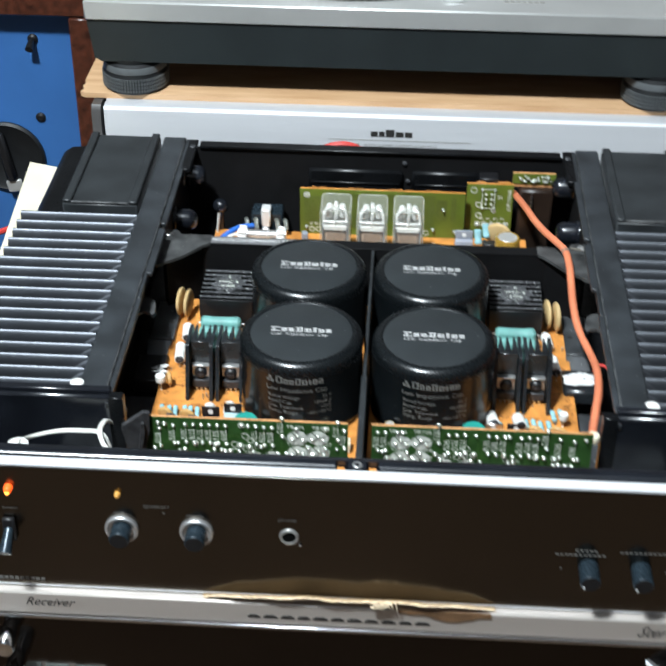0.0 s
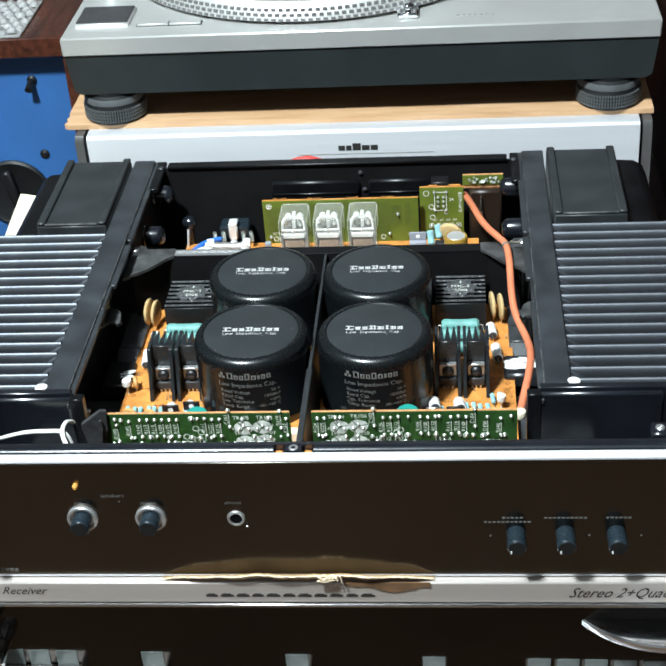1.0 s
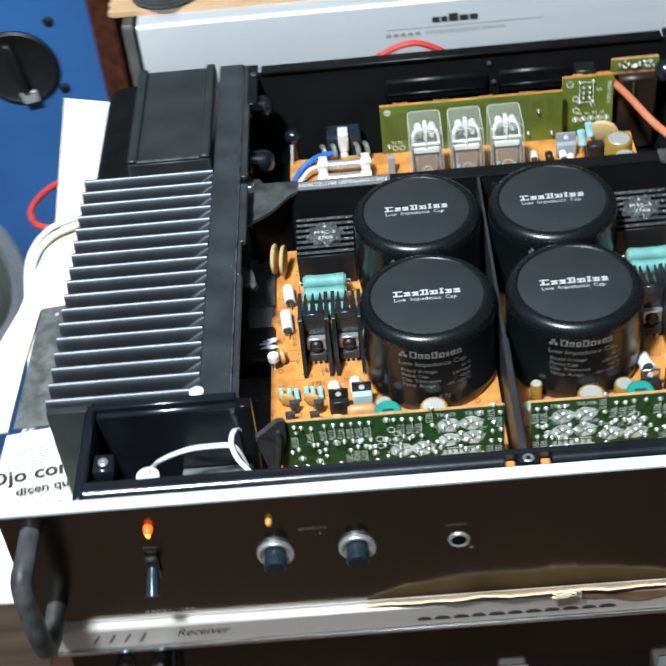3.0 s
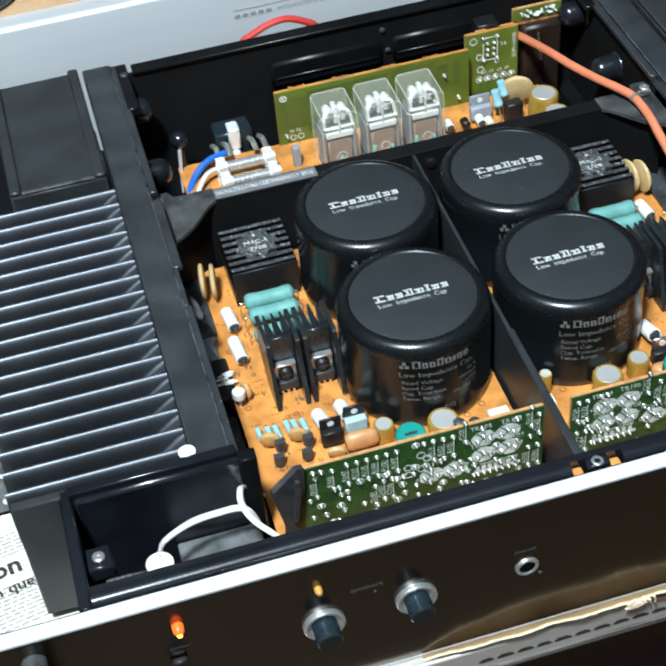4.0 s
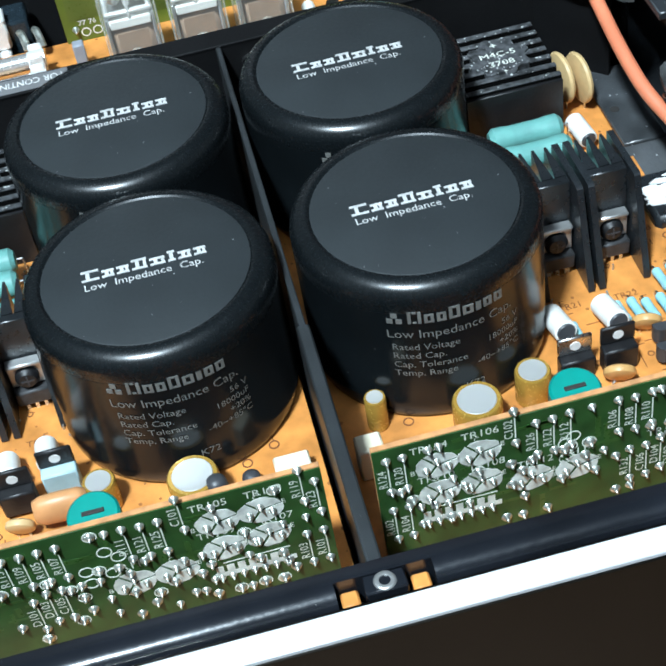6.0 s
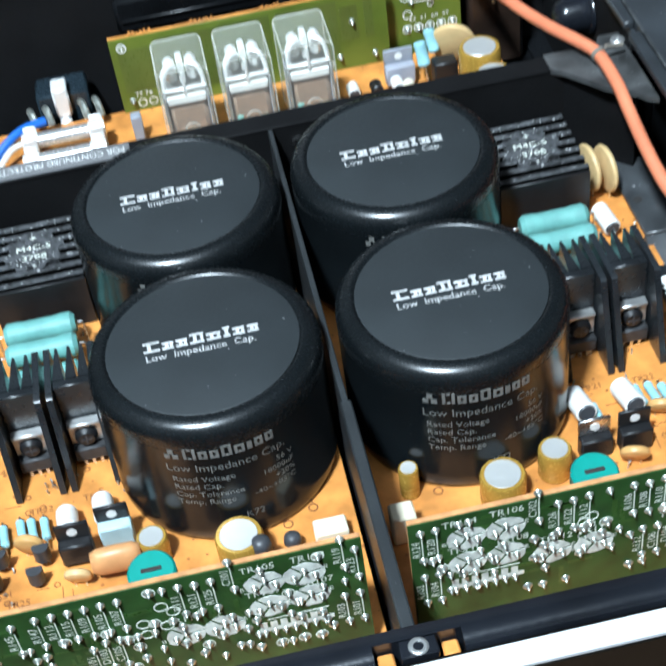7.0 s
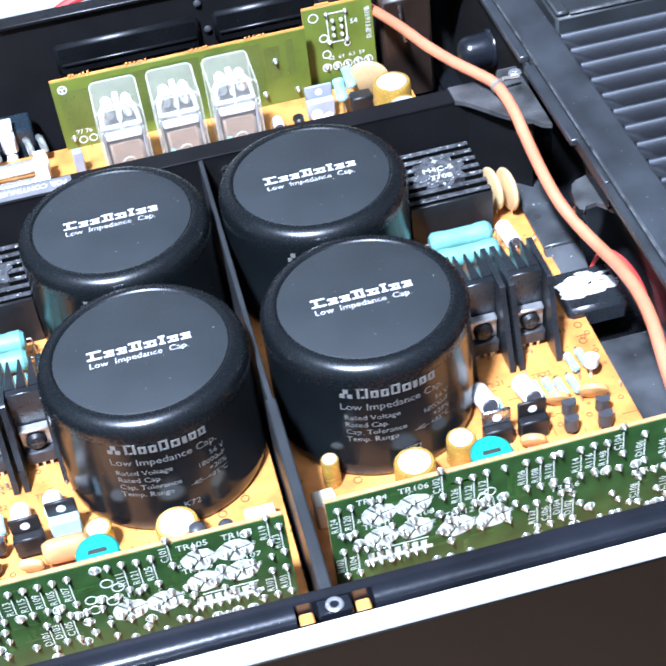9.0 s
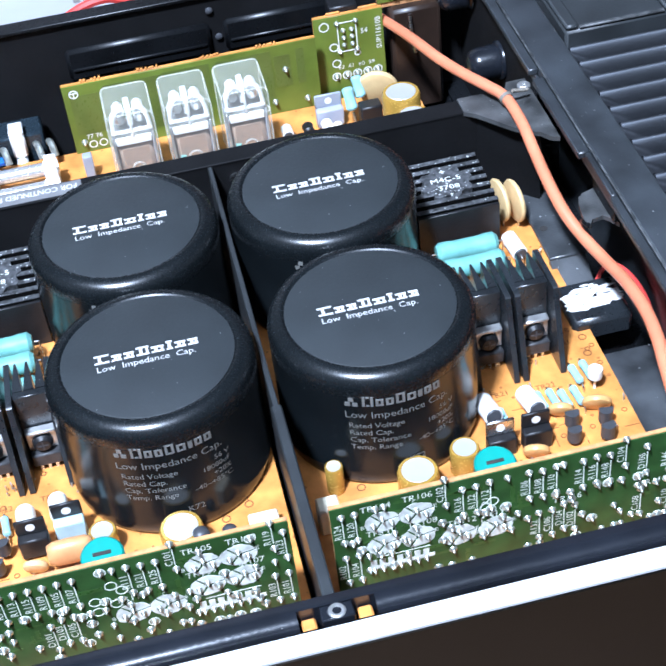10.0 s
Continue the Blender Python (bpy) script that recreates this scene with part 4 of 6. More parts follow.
def heat_sink(s):
    """A finned black heat sink along one side, with the smooth cover at its back end."""
    side = thing("heat_sink", (s * 170, 200, 228), "black finned aluminium heat sink along the amplifier side", "heat sink", "amplifier heat sinks")
    flip = Matrix.Scale(s, 4, (1, 0, 0))

    def put(geo):
        if s < 0:
            geo.v = [(-x, y, z) for x, y, z in geo.v]
            geo.f = [f[::-1] for f in geo.f]
        return geo

    # body with channel floor curving up to the rail
    prof = [(143, 230.2), (213, 230.2), (213, 270), (196, 270.5), (184, 273), (173, 277.5), (163, 283.5), (154, 289.5), (147.5, 294.3), (143, 297)]
    body = part("body", put(Geo().prism([(x, z - 5) if z > 240 else (x, z) for x, z in prof], -248, -66.5, XZ)), SINK, side)
    xs = [143.2, 146, 149, 152.5, 156, 160, 165, 170, 176, 183, 192, 203, 213]
    top = prof[2:]

    def level(x):
        for (xa, za), (xb, zb) in zip(top, top[1:]):
            if xb <= x <= xa:
                return za + (zb - za) * (xa - x) / (xa - xb)
        return top[-1][1]

    def flank(z):
        """Half the fin's thickness at a height."""
        rows = ((288, 2.9), (292, 2.5), (294.8, 2.0), (296.5, 1.5), (297.5, 1.0), (298.2, 0.1))
        if z <= 288:
            return 2.95
        for (za, wa), (zb, wb) in zip(rows, rows[1:]):
            if z <= zb:
                return wa + (wb - wa) * (z - za) / (zb - za)
        return 0.1

    for k in range(17):
        yc = 70.5 + 10.55 * k + 5.275
        if k == 16:
            yc = 70.5 - 3.2
        n = 10
        verts, faces = [], []
        for x in xs:
            zc = level(x) - 1.0
            wide = 1.4 if k == 16 else 5.35 - flank(zc)
            for j in range(n + 1):
                c = math.cos(math.pi * j / n)
                verts.append((x, yc - wide * c, zc + min(2.2, 297.6 - zc) * (1 - math.sin(math.pi * j / n)) ** 1.5))
        for i in range(len(xs) - 1):
            for j in range(n):
                q = i * (n + 1) + j
                faces.append((q, q + n + 1, q + n + 2, q + 1))
        part("channel", put(Geo().add(verts, faces)), FIN, body, "" if k else "rounded channel floor", sharp=80)
    part("rail", put(Geo().box(128.2, 142.8, 62.2, 344, 290.5, 298.3, 0.7)), SINK, side, "smooth black inner rail")
    part("worn_edge", put(Geo().box(127.9, 128.7, 64, 343, 297.5, 298.1, 0.25)), WORN, side, "scuffed rail edge")
    part("front_wall", put(Geo().box(143, 213, 62, 66.3, 230.2, 297.4, 0.6)), COVER_BLACK, side)
    one = None
    for k in range(17):
        y = 66.5 + 4.0 + 10.55 * k
        if one is None:
            base_y = y
            fin = Geo().prism([(y - 3.0, 272), (y + 3.0, 272), (y + 2.9, 288), (y + 2.5, 292), (y + 2.0, 294.8), (y + 1.5, 296.5), (y + 1.0, 297.5), (y + 0.5, 298.05), (y, 298.2), (y - 0.5, 298.05), (y - 1.0, 297.5), (y - 1.5, 296.5), (y - 2.0, 294.8), (y - 2.5, 292), (y - 2.9, 288)], 143.2, 214, turn)
            one = part("fin", put(fin), FIN, side, sharp=60)
        else:
            f = new("fin", one.data)
            f.parent = side
            f.location = (0, (y - base_y) * MM, 0)
    part("fin_screw", put(Geo().lathe([(0, 0), (3.5, 0), (3.5, 0.6), (2.9, 1.0), (0, 1.1)], (143.9, 68.2, 297.6), "z", 20)), CERAMIC, side, "white capped screw")
    # smooth cover at the back
    cov = part("cover", put(Geo().box(145, 191, 249, 343, 262, 299, 1.2)), COVER_BLACK, side, "smooth black rear cover")
    for a, b in ((145.2, 150.5), (185.5, 190.8)):
        part("cover_lip", put(Geo().box(a, b, 249.2, 342.8, 299.1, 301.2, 0.8)), COVER_BLACK, cov)
    part("cover_edge", put(Geo().box(150.6, 185.4, 249, 251, 299.1, 300.2, 0.4)), WORN, cov, "worn bright cover edge")
    low = [(191.3, 230.2), (214, 230.2), (214, 278), (211, 285), (205, 289), (191.3, 290)]
    part("side_cover", put(Geo().prism(low, -343, -250, XZ)), BLACK, side, "rounded black side cover")
    part("cover_base", put(Geo().box(143, 191, 249, 343, 230.2, 261.5, 0.5)), BLACK, side)
    return side


heat_sink(-1)
heat_sink(1)

# ---------------------------------------------------------------- main boards and capacitors
BZ = 249.0
for s in (-1, 1):
    a, b = (2.6, 116) if s > 0 else (-116, -2.6)
    g = Geo().box(a, b, 24, 224, BZ - 1.6, BZ, 0.1)
    bd = thing("main_board", (s * 60, 140, 228), "orange phenolic circuit board carrying large capacitors", "circuit board", "main boards")
    part("board", g, PHENOLIC, bd)
    for px in (s * 12, s * 108):
        for py in (60, 218):
            part("standoff", Geo().cyl((px, py, 228), 3, BZ - 1.6 - 228, "z", 0, 12), STEEL, bd)
    g = Geo()
    for k, (tx, x, y) in enumerate((("TR21", 76, 117), ("TR22", 92, 116), ("C503", 20, 100), ("R141", 104, 134), ("D21", 112, 150), ("C31", 104, 88), ("TR25", 100, 84), ("E", 74, 118.5), ("B", 108, 140))):
        g.text(tx, 3.2, (s * x, y, BZ + 0.1), (1, 0, 0), (0, 1, 0), "CENTER")
    for x, y in ((14, 110), (14, 96), (22, 92), (111, 128), (112, 136), (111, 165)):
        g.lathe([(1.1, 0), (1.5, 0), (1.5, 0.1), (1.1, 0.1), (1.1, 0)], (s * x, y, BZ + 0.02), "z", 14)
    g.box(s * 14 - 0.15, s * 14 + 0.15, 97.5, 108.5, BZ, BZ + 0.1)
    rng = random.Random(31 + s)
    for k in range(70):
        x, y = s * rng.uniform(66, 114), rng.uniform(72, 190)
        w = rng.uniform(1.5, 6)
        if k % 3:
            g.box(x, x + w, y, y + 0.22, BZ, BZ + 0.1) if k % 2 else g.box(x, x + 0.22, y, y + w, BZ, BZ + 0.1)
        else:
            g.lathe([(0.7, 0), (1.0, 0), (1.0, 0.1), (0.7, 0.1), (0.7, 0)], (x, y, BZ + 0.02), "z", 10)
    tagged(part("print", g, INK_BROWN, bd, "brown board print"), kind="stuff")
    g = Geo()
    for k in range(34):
        x, y, w = s * rng.uniform(66, 115), rng.uniform(84, 188), rng.uniform(0.8, 2.4)
        g.tube([(x, y, BZ), (x + rng.uniform(-0.4, 0.4), y, BZ + w), (x + rng.uniform(-1, 1), y + rng.uniform(-1, 1), BZ + w + 0.5)], 0.3, 5, 2)
    tagged(part("bent_lead", g, GREY_METAL, bd, "small bent lead ends"), kind="stuff")


def capacitor(x, y):
    c = thing("capacitor", (x, y, BZ), "large black electrolytic capacitor with a printed grey top disc", "capacitor", "four main capacitors")
    prof = [(0, BZ), (31.6, BZ), (32.6, BZ + 1), (32.9, BZ + 3), (33.1, BZ + 6.5), (32.8, BZ + 7.2), (33.0, 288.8), (32.6, 288.9), (0, 288.9)]
    part("sleeve", Geo().lathe(prof, (x, y, 0), "z", 72), SLEEVE, c, sharp=60)
    lip = [(32.4, 288.95), (33.0, 289.0), (33.05, 292.0), (32.8, 293.4), (32.2, 294.8), (31.2, 296.0), (29.8, 296.7), (28.4, 297.0), (27.7, 296.9), (27.3, 296.2), (0, 296.2)]
    part("rolled_lip", Geo().lathe(lip, (x, y, 0), "z", 72), LIP, c, "rounded glossy black top lip", sharp=70)
    top = part("top_disc", Geo().lathe([(27.2, 296.1), (27.2, 296.6), (26.8, 296.75), (0, 296.75)], (x, y, 0), "z", 64), DISC, c, "matt dark grey top disc")
    g, u = Geo(), x - 16.4
    for k, (w, h) in enumerate(((4.6, 3.9), (3.2, 2.8), (3.2, 2.8), (4.0, 3.9), (4.0, 2.8), (2.0, 3.9), (3.4, 2.8), (3.2, 2.8))):
        z0 = y - 0.2
        g.box(u, u + w, z0, z0 + 0.75, 296.75, 296.95).box(u, u + w, z0 + h - 0.75, z0 + h, 296.75, 296.95)
        g.box(u + 0.25 * w, u + 0.25 * w + 1.0, z0, z0 + h, 296.75, 296.94)
        if w > 3.1 and k:
            g.box(u + w - 1.0, u + w - 0.2, z0 + 0.2, z0 + h - 0.2, 296.75, 296.93)
        u += w + 0.7
    tagged(part("wordmark", g, INK_DISC, top, "white wordmark drawn as plain bars"), kind="stuff")
    part("lettering", Geo().text("Low  Impedance  Cap.", 3.5, (x - 16.2, y - 3.9, 296.95), (1, 0, 0), (0, 1, 0), wide=0.98), INK_DISC, top, "white printed lettering")
    bend = (x, y, 33.05)
    f = y - 33.05
    g = Geo().text("Low Impedance Cap.", 4.0, (x - 17, f, 280.4), bend=bend, wide=1.0)
    for tx, v, z in (("Rated Voltage", "56 V", 276.0), ("Rated Cap.", "18000uF", 272.8), ("Cap. Tolerance", "+20%", 269.6), ("Temp. Range", "-40~+85°C", 266.4)):
        g.text(tx, 3.1, (x - 16, f, z), bend=bend).text(v, 2.9, (x + 19, f, z), align="RIGHT", bend=bend)
    g.text("K72", 3.4, (x + 2, f, 258.5), bend=bend)
    u = x - 11
    for k in range(8):
        w = (3.4, 2.4, 2.4, 2.8, 2.8, 1.4, 2.4, 2.4)[k]
        hh = 4.0 if k in (0, 3) else 2.9
        for q, (o, ww, zb, zt) in enumerate(((0.0, 0.85, 0, hh), (w - 0.85, 0.85, 0, hh), (w / 2 - 0.5, 1.0, 0, 0.6), (w / 2 - 0.5, 1.0, hh - 0.6, hh))):
            a0 = (u + o + ww / 2 - x) / 32.75
            g.box(-ww / 2, ww / 2, -0.08, 0.08, 285.6 + zb, 285.6 + zt, 0, Matrix.Translation((x + 33.1 * math.sin(a0), y - 33.1 * math.cos(a0), 0)) @ Matrix.Rotation(a0, 4, "Z"))
        u += w + 0.7
    for q, (dx, dz) in enumerate(((-15.5, 0), (-13.2, 0), (-14.35, 1.9))):
        a0 = dx / 32.75
        g.box(-0.8, 0.8, -0.1, 0.1, 285.6 + dz, 287.1 + dz, 0, Matrix.Translation((x + 33.1 * math.sin(a0), y - 33.1 * math.cos(a0), 0)) @ Matrix.Rotation(a0, 4, "Z"))
    tagged(part("print", g, INK_SILVER, c, "silver rating print"), kind="stuff")
    return c


for x, y in ((-34.8, 123.3), (36.0, 123.0), (-35.5, 190.4), (34.6, 190.2)):
    capacitor(x, y)
# rectifiers on finned blocks
for s in (-1, 1):
    r = thing("bridge_rectifier", (s * 85, 209, BZ), "black finned rectifier block with printed round hub", "rectifier", "two rectifier blocks")
    x0 = s * 85 - 15.5
    part("base", Geo().box(x0, x0 + 31, 194.5, 226, BZ, 257, 0.5), EPOXY, r)
    part("front_face", Geo().box(x0, x0 + 31, 193.2, 194.4, BZ, 268.8, 0.2), EPOXY, r)
    for k in range(7):
        y = 195.6 + 4.75 * k
        # fin sides coloured near-black for the shade in the slots; only the edges show dust
        fn = part("fin", Geo().box(x0, x0 + 31, y - 1.0, y + 1.0, 257, 269.5, 0.1), DEEP_SHADE, r)
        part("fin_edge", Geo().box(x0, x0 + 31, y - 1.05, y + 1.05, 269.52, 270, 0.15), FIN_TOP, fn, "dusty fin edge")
    hub = part("hub", Geo().prism([(s * 85 + (10.2 if k % 4 in (0, 1) else 8.3) * math.cos(math.pi * k / 16 + 0.1), 210 + (10.2 if k % 4 in (0, 1) else 8.3) * math.sin(math.pi * k / 16 + 0.1)) for k in range(32)], 255, 270.5), FIN_TOP, r, "round grey hub")
    g = Geo().text("M4C-5", 3.7, (s * 85, 210.0, 270.65), (1, 0, 0), (0, 1, 0), "CENTER", wide=1.15).text("3708", 3.7, (s * 85, 205.2, 270.65), (1, 0, 0), (0, 1, 0), "CENTER", wide=1.15)
    g.text("+", 4.4, (s * 85, 214.4, 270.75), (1, 0, 0), (0, 1, 0), "CENTER").text("-", 4.4, (s * 85, 200.8, 270.75), (1, 0, 0), (0, 1, 0), "CENTER")
    part("print", g, INK_BOARD, hub, "grey printed code")

# power resistors, disc capacitors and transistor coolers of each channel


def resistor(name, a, b, r, material, label, bands=(), group="", z=None, lead=True):
    """A small axial part between two places, with its leads bent down to the board."""
    a, b = Vector(a), Vector(b)
    d = (b - a)
    ln = d.length
    m = Matrix.Translation(a) @ d.to_track_quat("Z", "X").to_matrix().to_4x4()
    t = thing(name, (a + b) / 2 - Vector((0, 0, r)), label, name.split("_")[-1], group)
    if material is CERAMIC:
        part("body", Geo().lathe([(0, 0), (r * 0.9, 0), (r, r * 0.12), (r, ln - r * 0.12), (r * 0.9, ln), (0, ln)], (0, 0, 0), "z", 18, m), material, t)
        part("end_cap", Geo().lathe([(0, ln), (r * 0.82, ln), (r * 0.7, ln + 0.5), (0, ln + 0.6)], (0, 0, 0), "z", 16, m), EPOXY_GREY, t, "dark end cap")
    else:
        part("body", Geo().lathe([(0, 0), (r * 0.7, 0), (r, r * 0.35), (r, ln * 0.2), (r * 0.93, ln * 0.28), (r * 0.93, ln * 0.72), (r, ln * 0.8), (r, ln - r * 0.35), (r * 0.7, ln), (0, ln)], (0, 0, 0), "z", 16, m), material, t)
    u = d.normalized()
    if lead:
        g = Geo()
        for p, w in ((a, -u), (b, u)):
            g.tube([p, p + w * 1.4, p + w * 2.2 + Vector((0, 0, -1)), Vector((*(p + w * 2.3).xy, BZ))], 0.32, 6, 3)
        tagged(part("lead", g, STEEL, t), kind="stuff")
    return t


def disc(name, c, r, w, material, label, face=(0, 1, 0), group="", legs=True):
    c, n = Vector(c), Vector(face).normalized()
    m = Matrix.Translation(c) @ n.to_track_quat("Z", "X").to_matrix().to_4x4()
    t = thing(name, (c.x, c.y, BZ), label, "capacitor", group)
    part("body", Geo().lathe([(0, -w / 2), (r * 0.75, -w / 2), (r * 0.95, -w * 0.3), (r, 0), (r * 0.95, w * 0.3), (r * 0.75, w / 2), (0, w / 2)], (0, 0, 0), "z", 24, m), material, t)
    if legs:
        side = n.cross(Vector((0, 0, 1)))
        side = side.normalized() if side.length > 0.1 else Vector((1, 0, 0))
        g = Geo()
        for q in (-1, 1):
            p = c + side * (q * r * 0.4) - Vector((0, 0, r * 0.85))
            if p.z > BZ + 0.3:
                g.tube([p, (p + Vector((p.x, p.y, BZ))) / 2, (p.x, p.y, BZ)], 0.35, 6, 2)
        if g.v:
            tagged(part("lead", g, STEEL, t), kind="stuff")
    return t


def lytic(c, r, h, label="small gold electrolytic capacitor with a white top", material=None, z=BZ):
    t = thing("electrolytic_capacitor", (c[0], c[1], z), label, "capacitor")
    part("sleeve", Geo().lathe([(0, 0), (r * 0.94, 0), (r, r * 0.1), (r, h * 0.1), (r * 0.96, h * 0.16), (r, h * 0.22), (r, h - r * 0.12), (r * 0.93, h), (r * 0.8, h + 0.02), (0, h - 0.1)], (c[0], c[1], z), "z", 28), material or GOLD, t)
    part("top", Geo().lathe([(0, h), (r * 0.79, h), (r * 0.76, h + 0.22), (r * 0.3, h + 0.08), (0, h + 0.22)], (c[0], c[1], z), "z", 24), ALU_SATIN, t, "bare aluminium top")
    return t


def to220(c, label, body=EPOXY, tab=EPOXY, face=-1, w=9.5):
    """A flat transistor standing on three legs, with its holed tab above."""
    x, y, z = c
    t = thing("transistor", (x, y, BZ), label, "transistor")
    part("body", Geo().box(x - w / 2, x + w / 2, y - 2.2, y + 2.2, z + 3, z + 11, 0.5), body, t)
    tb = part("tab", Geo().box(x - w / 2, x + w / 2, y + 0.9, y + 2.2, z + 11, z + 17, 0.4), tab, t, "flat mounting tab")
    part("hole", Geo().lathe([(0, 0), (1.5, 0), (1.5, 0.15), (0, 0.15)], (x, y + 0.9, z + 14), "-y", 16), INK, tb, "pale hole")
    g = Geo()
    for k in (-2.5, 0, 2.5):
        g.box(x + k - 0.4, x + k + 0.4, y - 0.3, y + 0.3, z, z + 3)
    tagged(part("leg", g, STEEL, t), kind="stuff")
    return t


def to92(c, turn_deg, label="small black half-round transistor", material=EPOXY_GREY, h=5.0):
    x, y, z = c
    out = [(2.4 * math.cos(a), 2.4 * math.sin(a)) for a in [math.pi * (k / 10) - 0.35 + 0.07 * k for k in range(11)]]
    m = Matrix.Translation((x, y, 0)) @ Matrix.Rotation(radians(turn_deg), 4, "Z")
    t = thing("transistor", (x, y, BZ), label, "transistor")
    part("body", Geo().prism(out, z + 3, z + 3 + h, m), material, t)
    g = Geo()
    for k in (-1.2, 0, 1.2):
        g.box(k - 0.25, k + 0.25, -0.2, 0.2, BZ, z + 3, 0, m)
    tagged(part("leg", g, STEEL, t), kind="stuff")
    return t


def cooler(x, y):
    """A black extruded cooler with a power transistor clamped to its front."""
    t = thing("transistor_cooler", (x, y, BZ), "black finned cooler with a clamped power transistor", "heat sink", "transistor coolers")
    part("web", Geo().box(x - 5.5, x + 5.5, y + 7.5, y + 10.5, BZ + 1, 279, 0.3), COOLER, t)
    for sx in (-1, 1):
        a = x + sx * 7.5 - (1.9 if sx > 0 else 0.0)
        part("side_plate", Geo().prism([(y - 7, BZ + 0.5), (y + 10, BZ + 0.5), (y + 24, 262), (y + 24, 279.4), (y + 3.5, 280.2), (y + 2.6, 279.6)], a, a + 1.9, turn), COOLER, t)
    for k in range(1, 4):
        xx = x - 7.5 + 3.75 * k
        part("fin", Geo().prism([(xx - 1.7, y + 10.6), (xx + 1.7, y + 10.6), (xx + 0.35, y + 24), (xx - 0.35, y + 24)], BZ + 4, 279, None), COOLER, t)
    tr = part("transistor", Geo().box(x - 5, x + 5, y + 2.2, y + 6, 251.4, 256.6, 0.5), EPOXY_MID, t, "dark grey power transistor")
    part("tab", Geo().box(x - 5, x + 5, y + 5, y + 7.3, 256.7, 264.2, 0.3), GREY_METAL, tr, "zinc mounting tab")
    part("clamp", Geo().box(x - 5, x + 5, y + 3.8, y + 7.3, 264.3, 265.6, 0.4), GREY_METAL, tr, "bright steel clamp")
    part("screw", Geo().lathe([(0, 0), (3.4, 0), (3.4, 1.2), (2.4, 2.4), (0.9, 2.5), (0.8, 1.7), (0, 1.7)], (x, y + 5.0, 260.4), "-y", 18), EPOXY, tr, "dark cross-head screw")
    part("screw_cross", Geo().box(x - 1.8, x + 1.8, y + 2.35, y + 2.6, 260.15, 260.65).box(x - 0.25, x + 0.25, y + 2.34, y + 2.6, 258.6, 262.2), EPOXY_GREY, tr)
    g = Geo()
    for k in (-2.5, 0, 2.5):
        g.box(x + k - 0.5, x + k + 0.5, y + 3.2, y + 4.0, BZ, 251.4)
    tagged(part("leg", g, STEEL, tr), kind="stuff")


for s in (-1, 1):
    for x in (77.0, 93.4) if s > 0 else (-91.6, -75.0):
        cooler(x, 128)
    mid = 84.6 if s > 0 else -86.6
    for k, (y, z) in enumerate(((183.0, 259.8), (174.3, 258.6), (165.5, 255))):
        resistor("power_resistor", (mid - 11.5, y, z), (mid + 11.5, y, z), 4.0, TEAL, "teal ceramic coated power resistor", group="power resistors")
    for x, y in ((104.6, 207.0), (109.8, 204.8)) if s > 0 else ((-113.6, 206), (-108.8, 204)):
        disc("disc_capacitor", (x, y, 259), 8.6, 2.7, TAN, "flat tan ceramic disc capacitor standing on edge", (1, 0.15 * s, 0), "tan disc capacitors")
    for x, y0, y1 in ((103, 191.5, 180.5), (105.5, 168.5, 155.5)) if s > 0 else ((-107, 187.5, 175.5), (-108.2, 167.5, 153.5)):
        resistor("ceramic_resistor", (x, y0, 253.4), (x + 1.2, y1, 253.4), 3.0, CERAMIC, "white ceramic tube resistor with dark ends")

# small parts of the left channel
for x, y in ((-110.6, 109), (-106.4, 108.5), (-103, 108.2), (-98, 109), (-94.8, 108.6), (-91, 108)):
    resistor("film_resistor", (x, y + 3.5, 251.6), (x + 0.6, y - 4.0, 251.6), 1.35, SKY, "light blue banded film resistor")
for x, y in ((-107, 102), (-95, 101)):
    disc("disc_capacitor", (x, y, 254.5), 4.4, 3, AMBER, "amber ceramic disc capacitor", (0.3, 1, 0.2))
    to92((x + 3.4, y - 3.8, BZ), 180)
    to92((x + 1.2, y - 10.5, BZ - 1), 180)
for x, y in ((-84, 106.5), (-73.4, 108.5)):
    resistor("ceramic_resistor", (x, y + 4, 253), (x + 1, y - 6, 257), 3.2, CERAMIC, "white ceramic tube resistor", lead=False)
to220((-81.5, 95.5, BZ - 2), "black flat transistor with a holed tab")
to220((-70, 99, BZ - 2), "pale blue bodied flat transistor with a dark tab", PALE_BLUE)
g = Geo().lathe([(0, -7), (3.6, -7), (4.6, -5), (4.8, 0), (4.6, 5), (3.6, 7), (0, 7)], (0, 0, 0), "x", 20, Matrix.Translation((-70.5, 88, 256)) @ Matrix.Diagonal((1, 0.7, 1, 1)))
solo("film_capacitor", g, FILM_ORANGE, (-70.5, 88, BZ), "orange dipped film capacitor", "capacitor", sharp=70)
disc("disc_capacitor", (-82, 87, 253.5), 4.0, 2.6, TAN, "small tan ceramic disc capacitor", (0.2, 1, 0.4))
lytic((-60, 90.5), 4.4, 10)
lytic((-36, 82.5), 6.8, 12.5, "gold electrolytic capacitor with a white top")
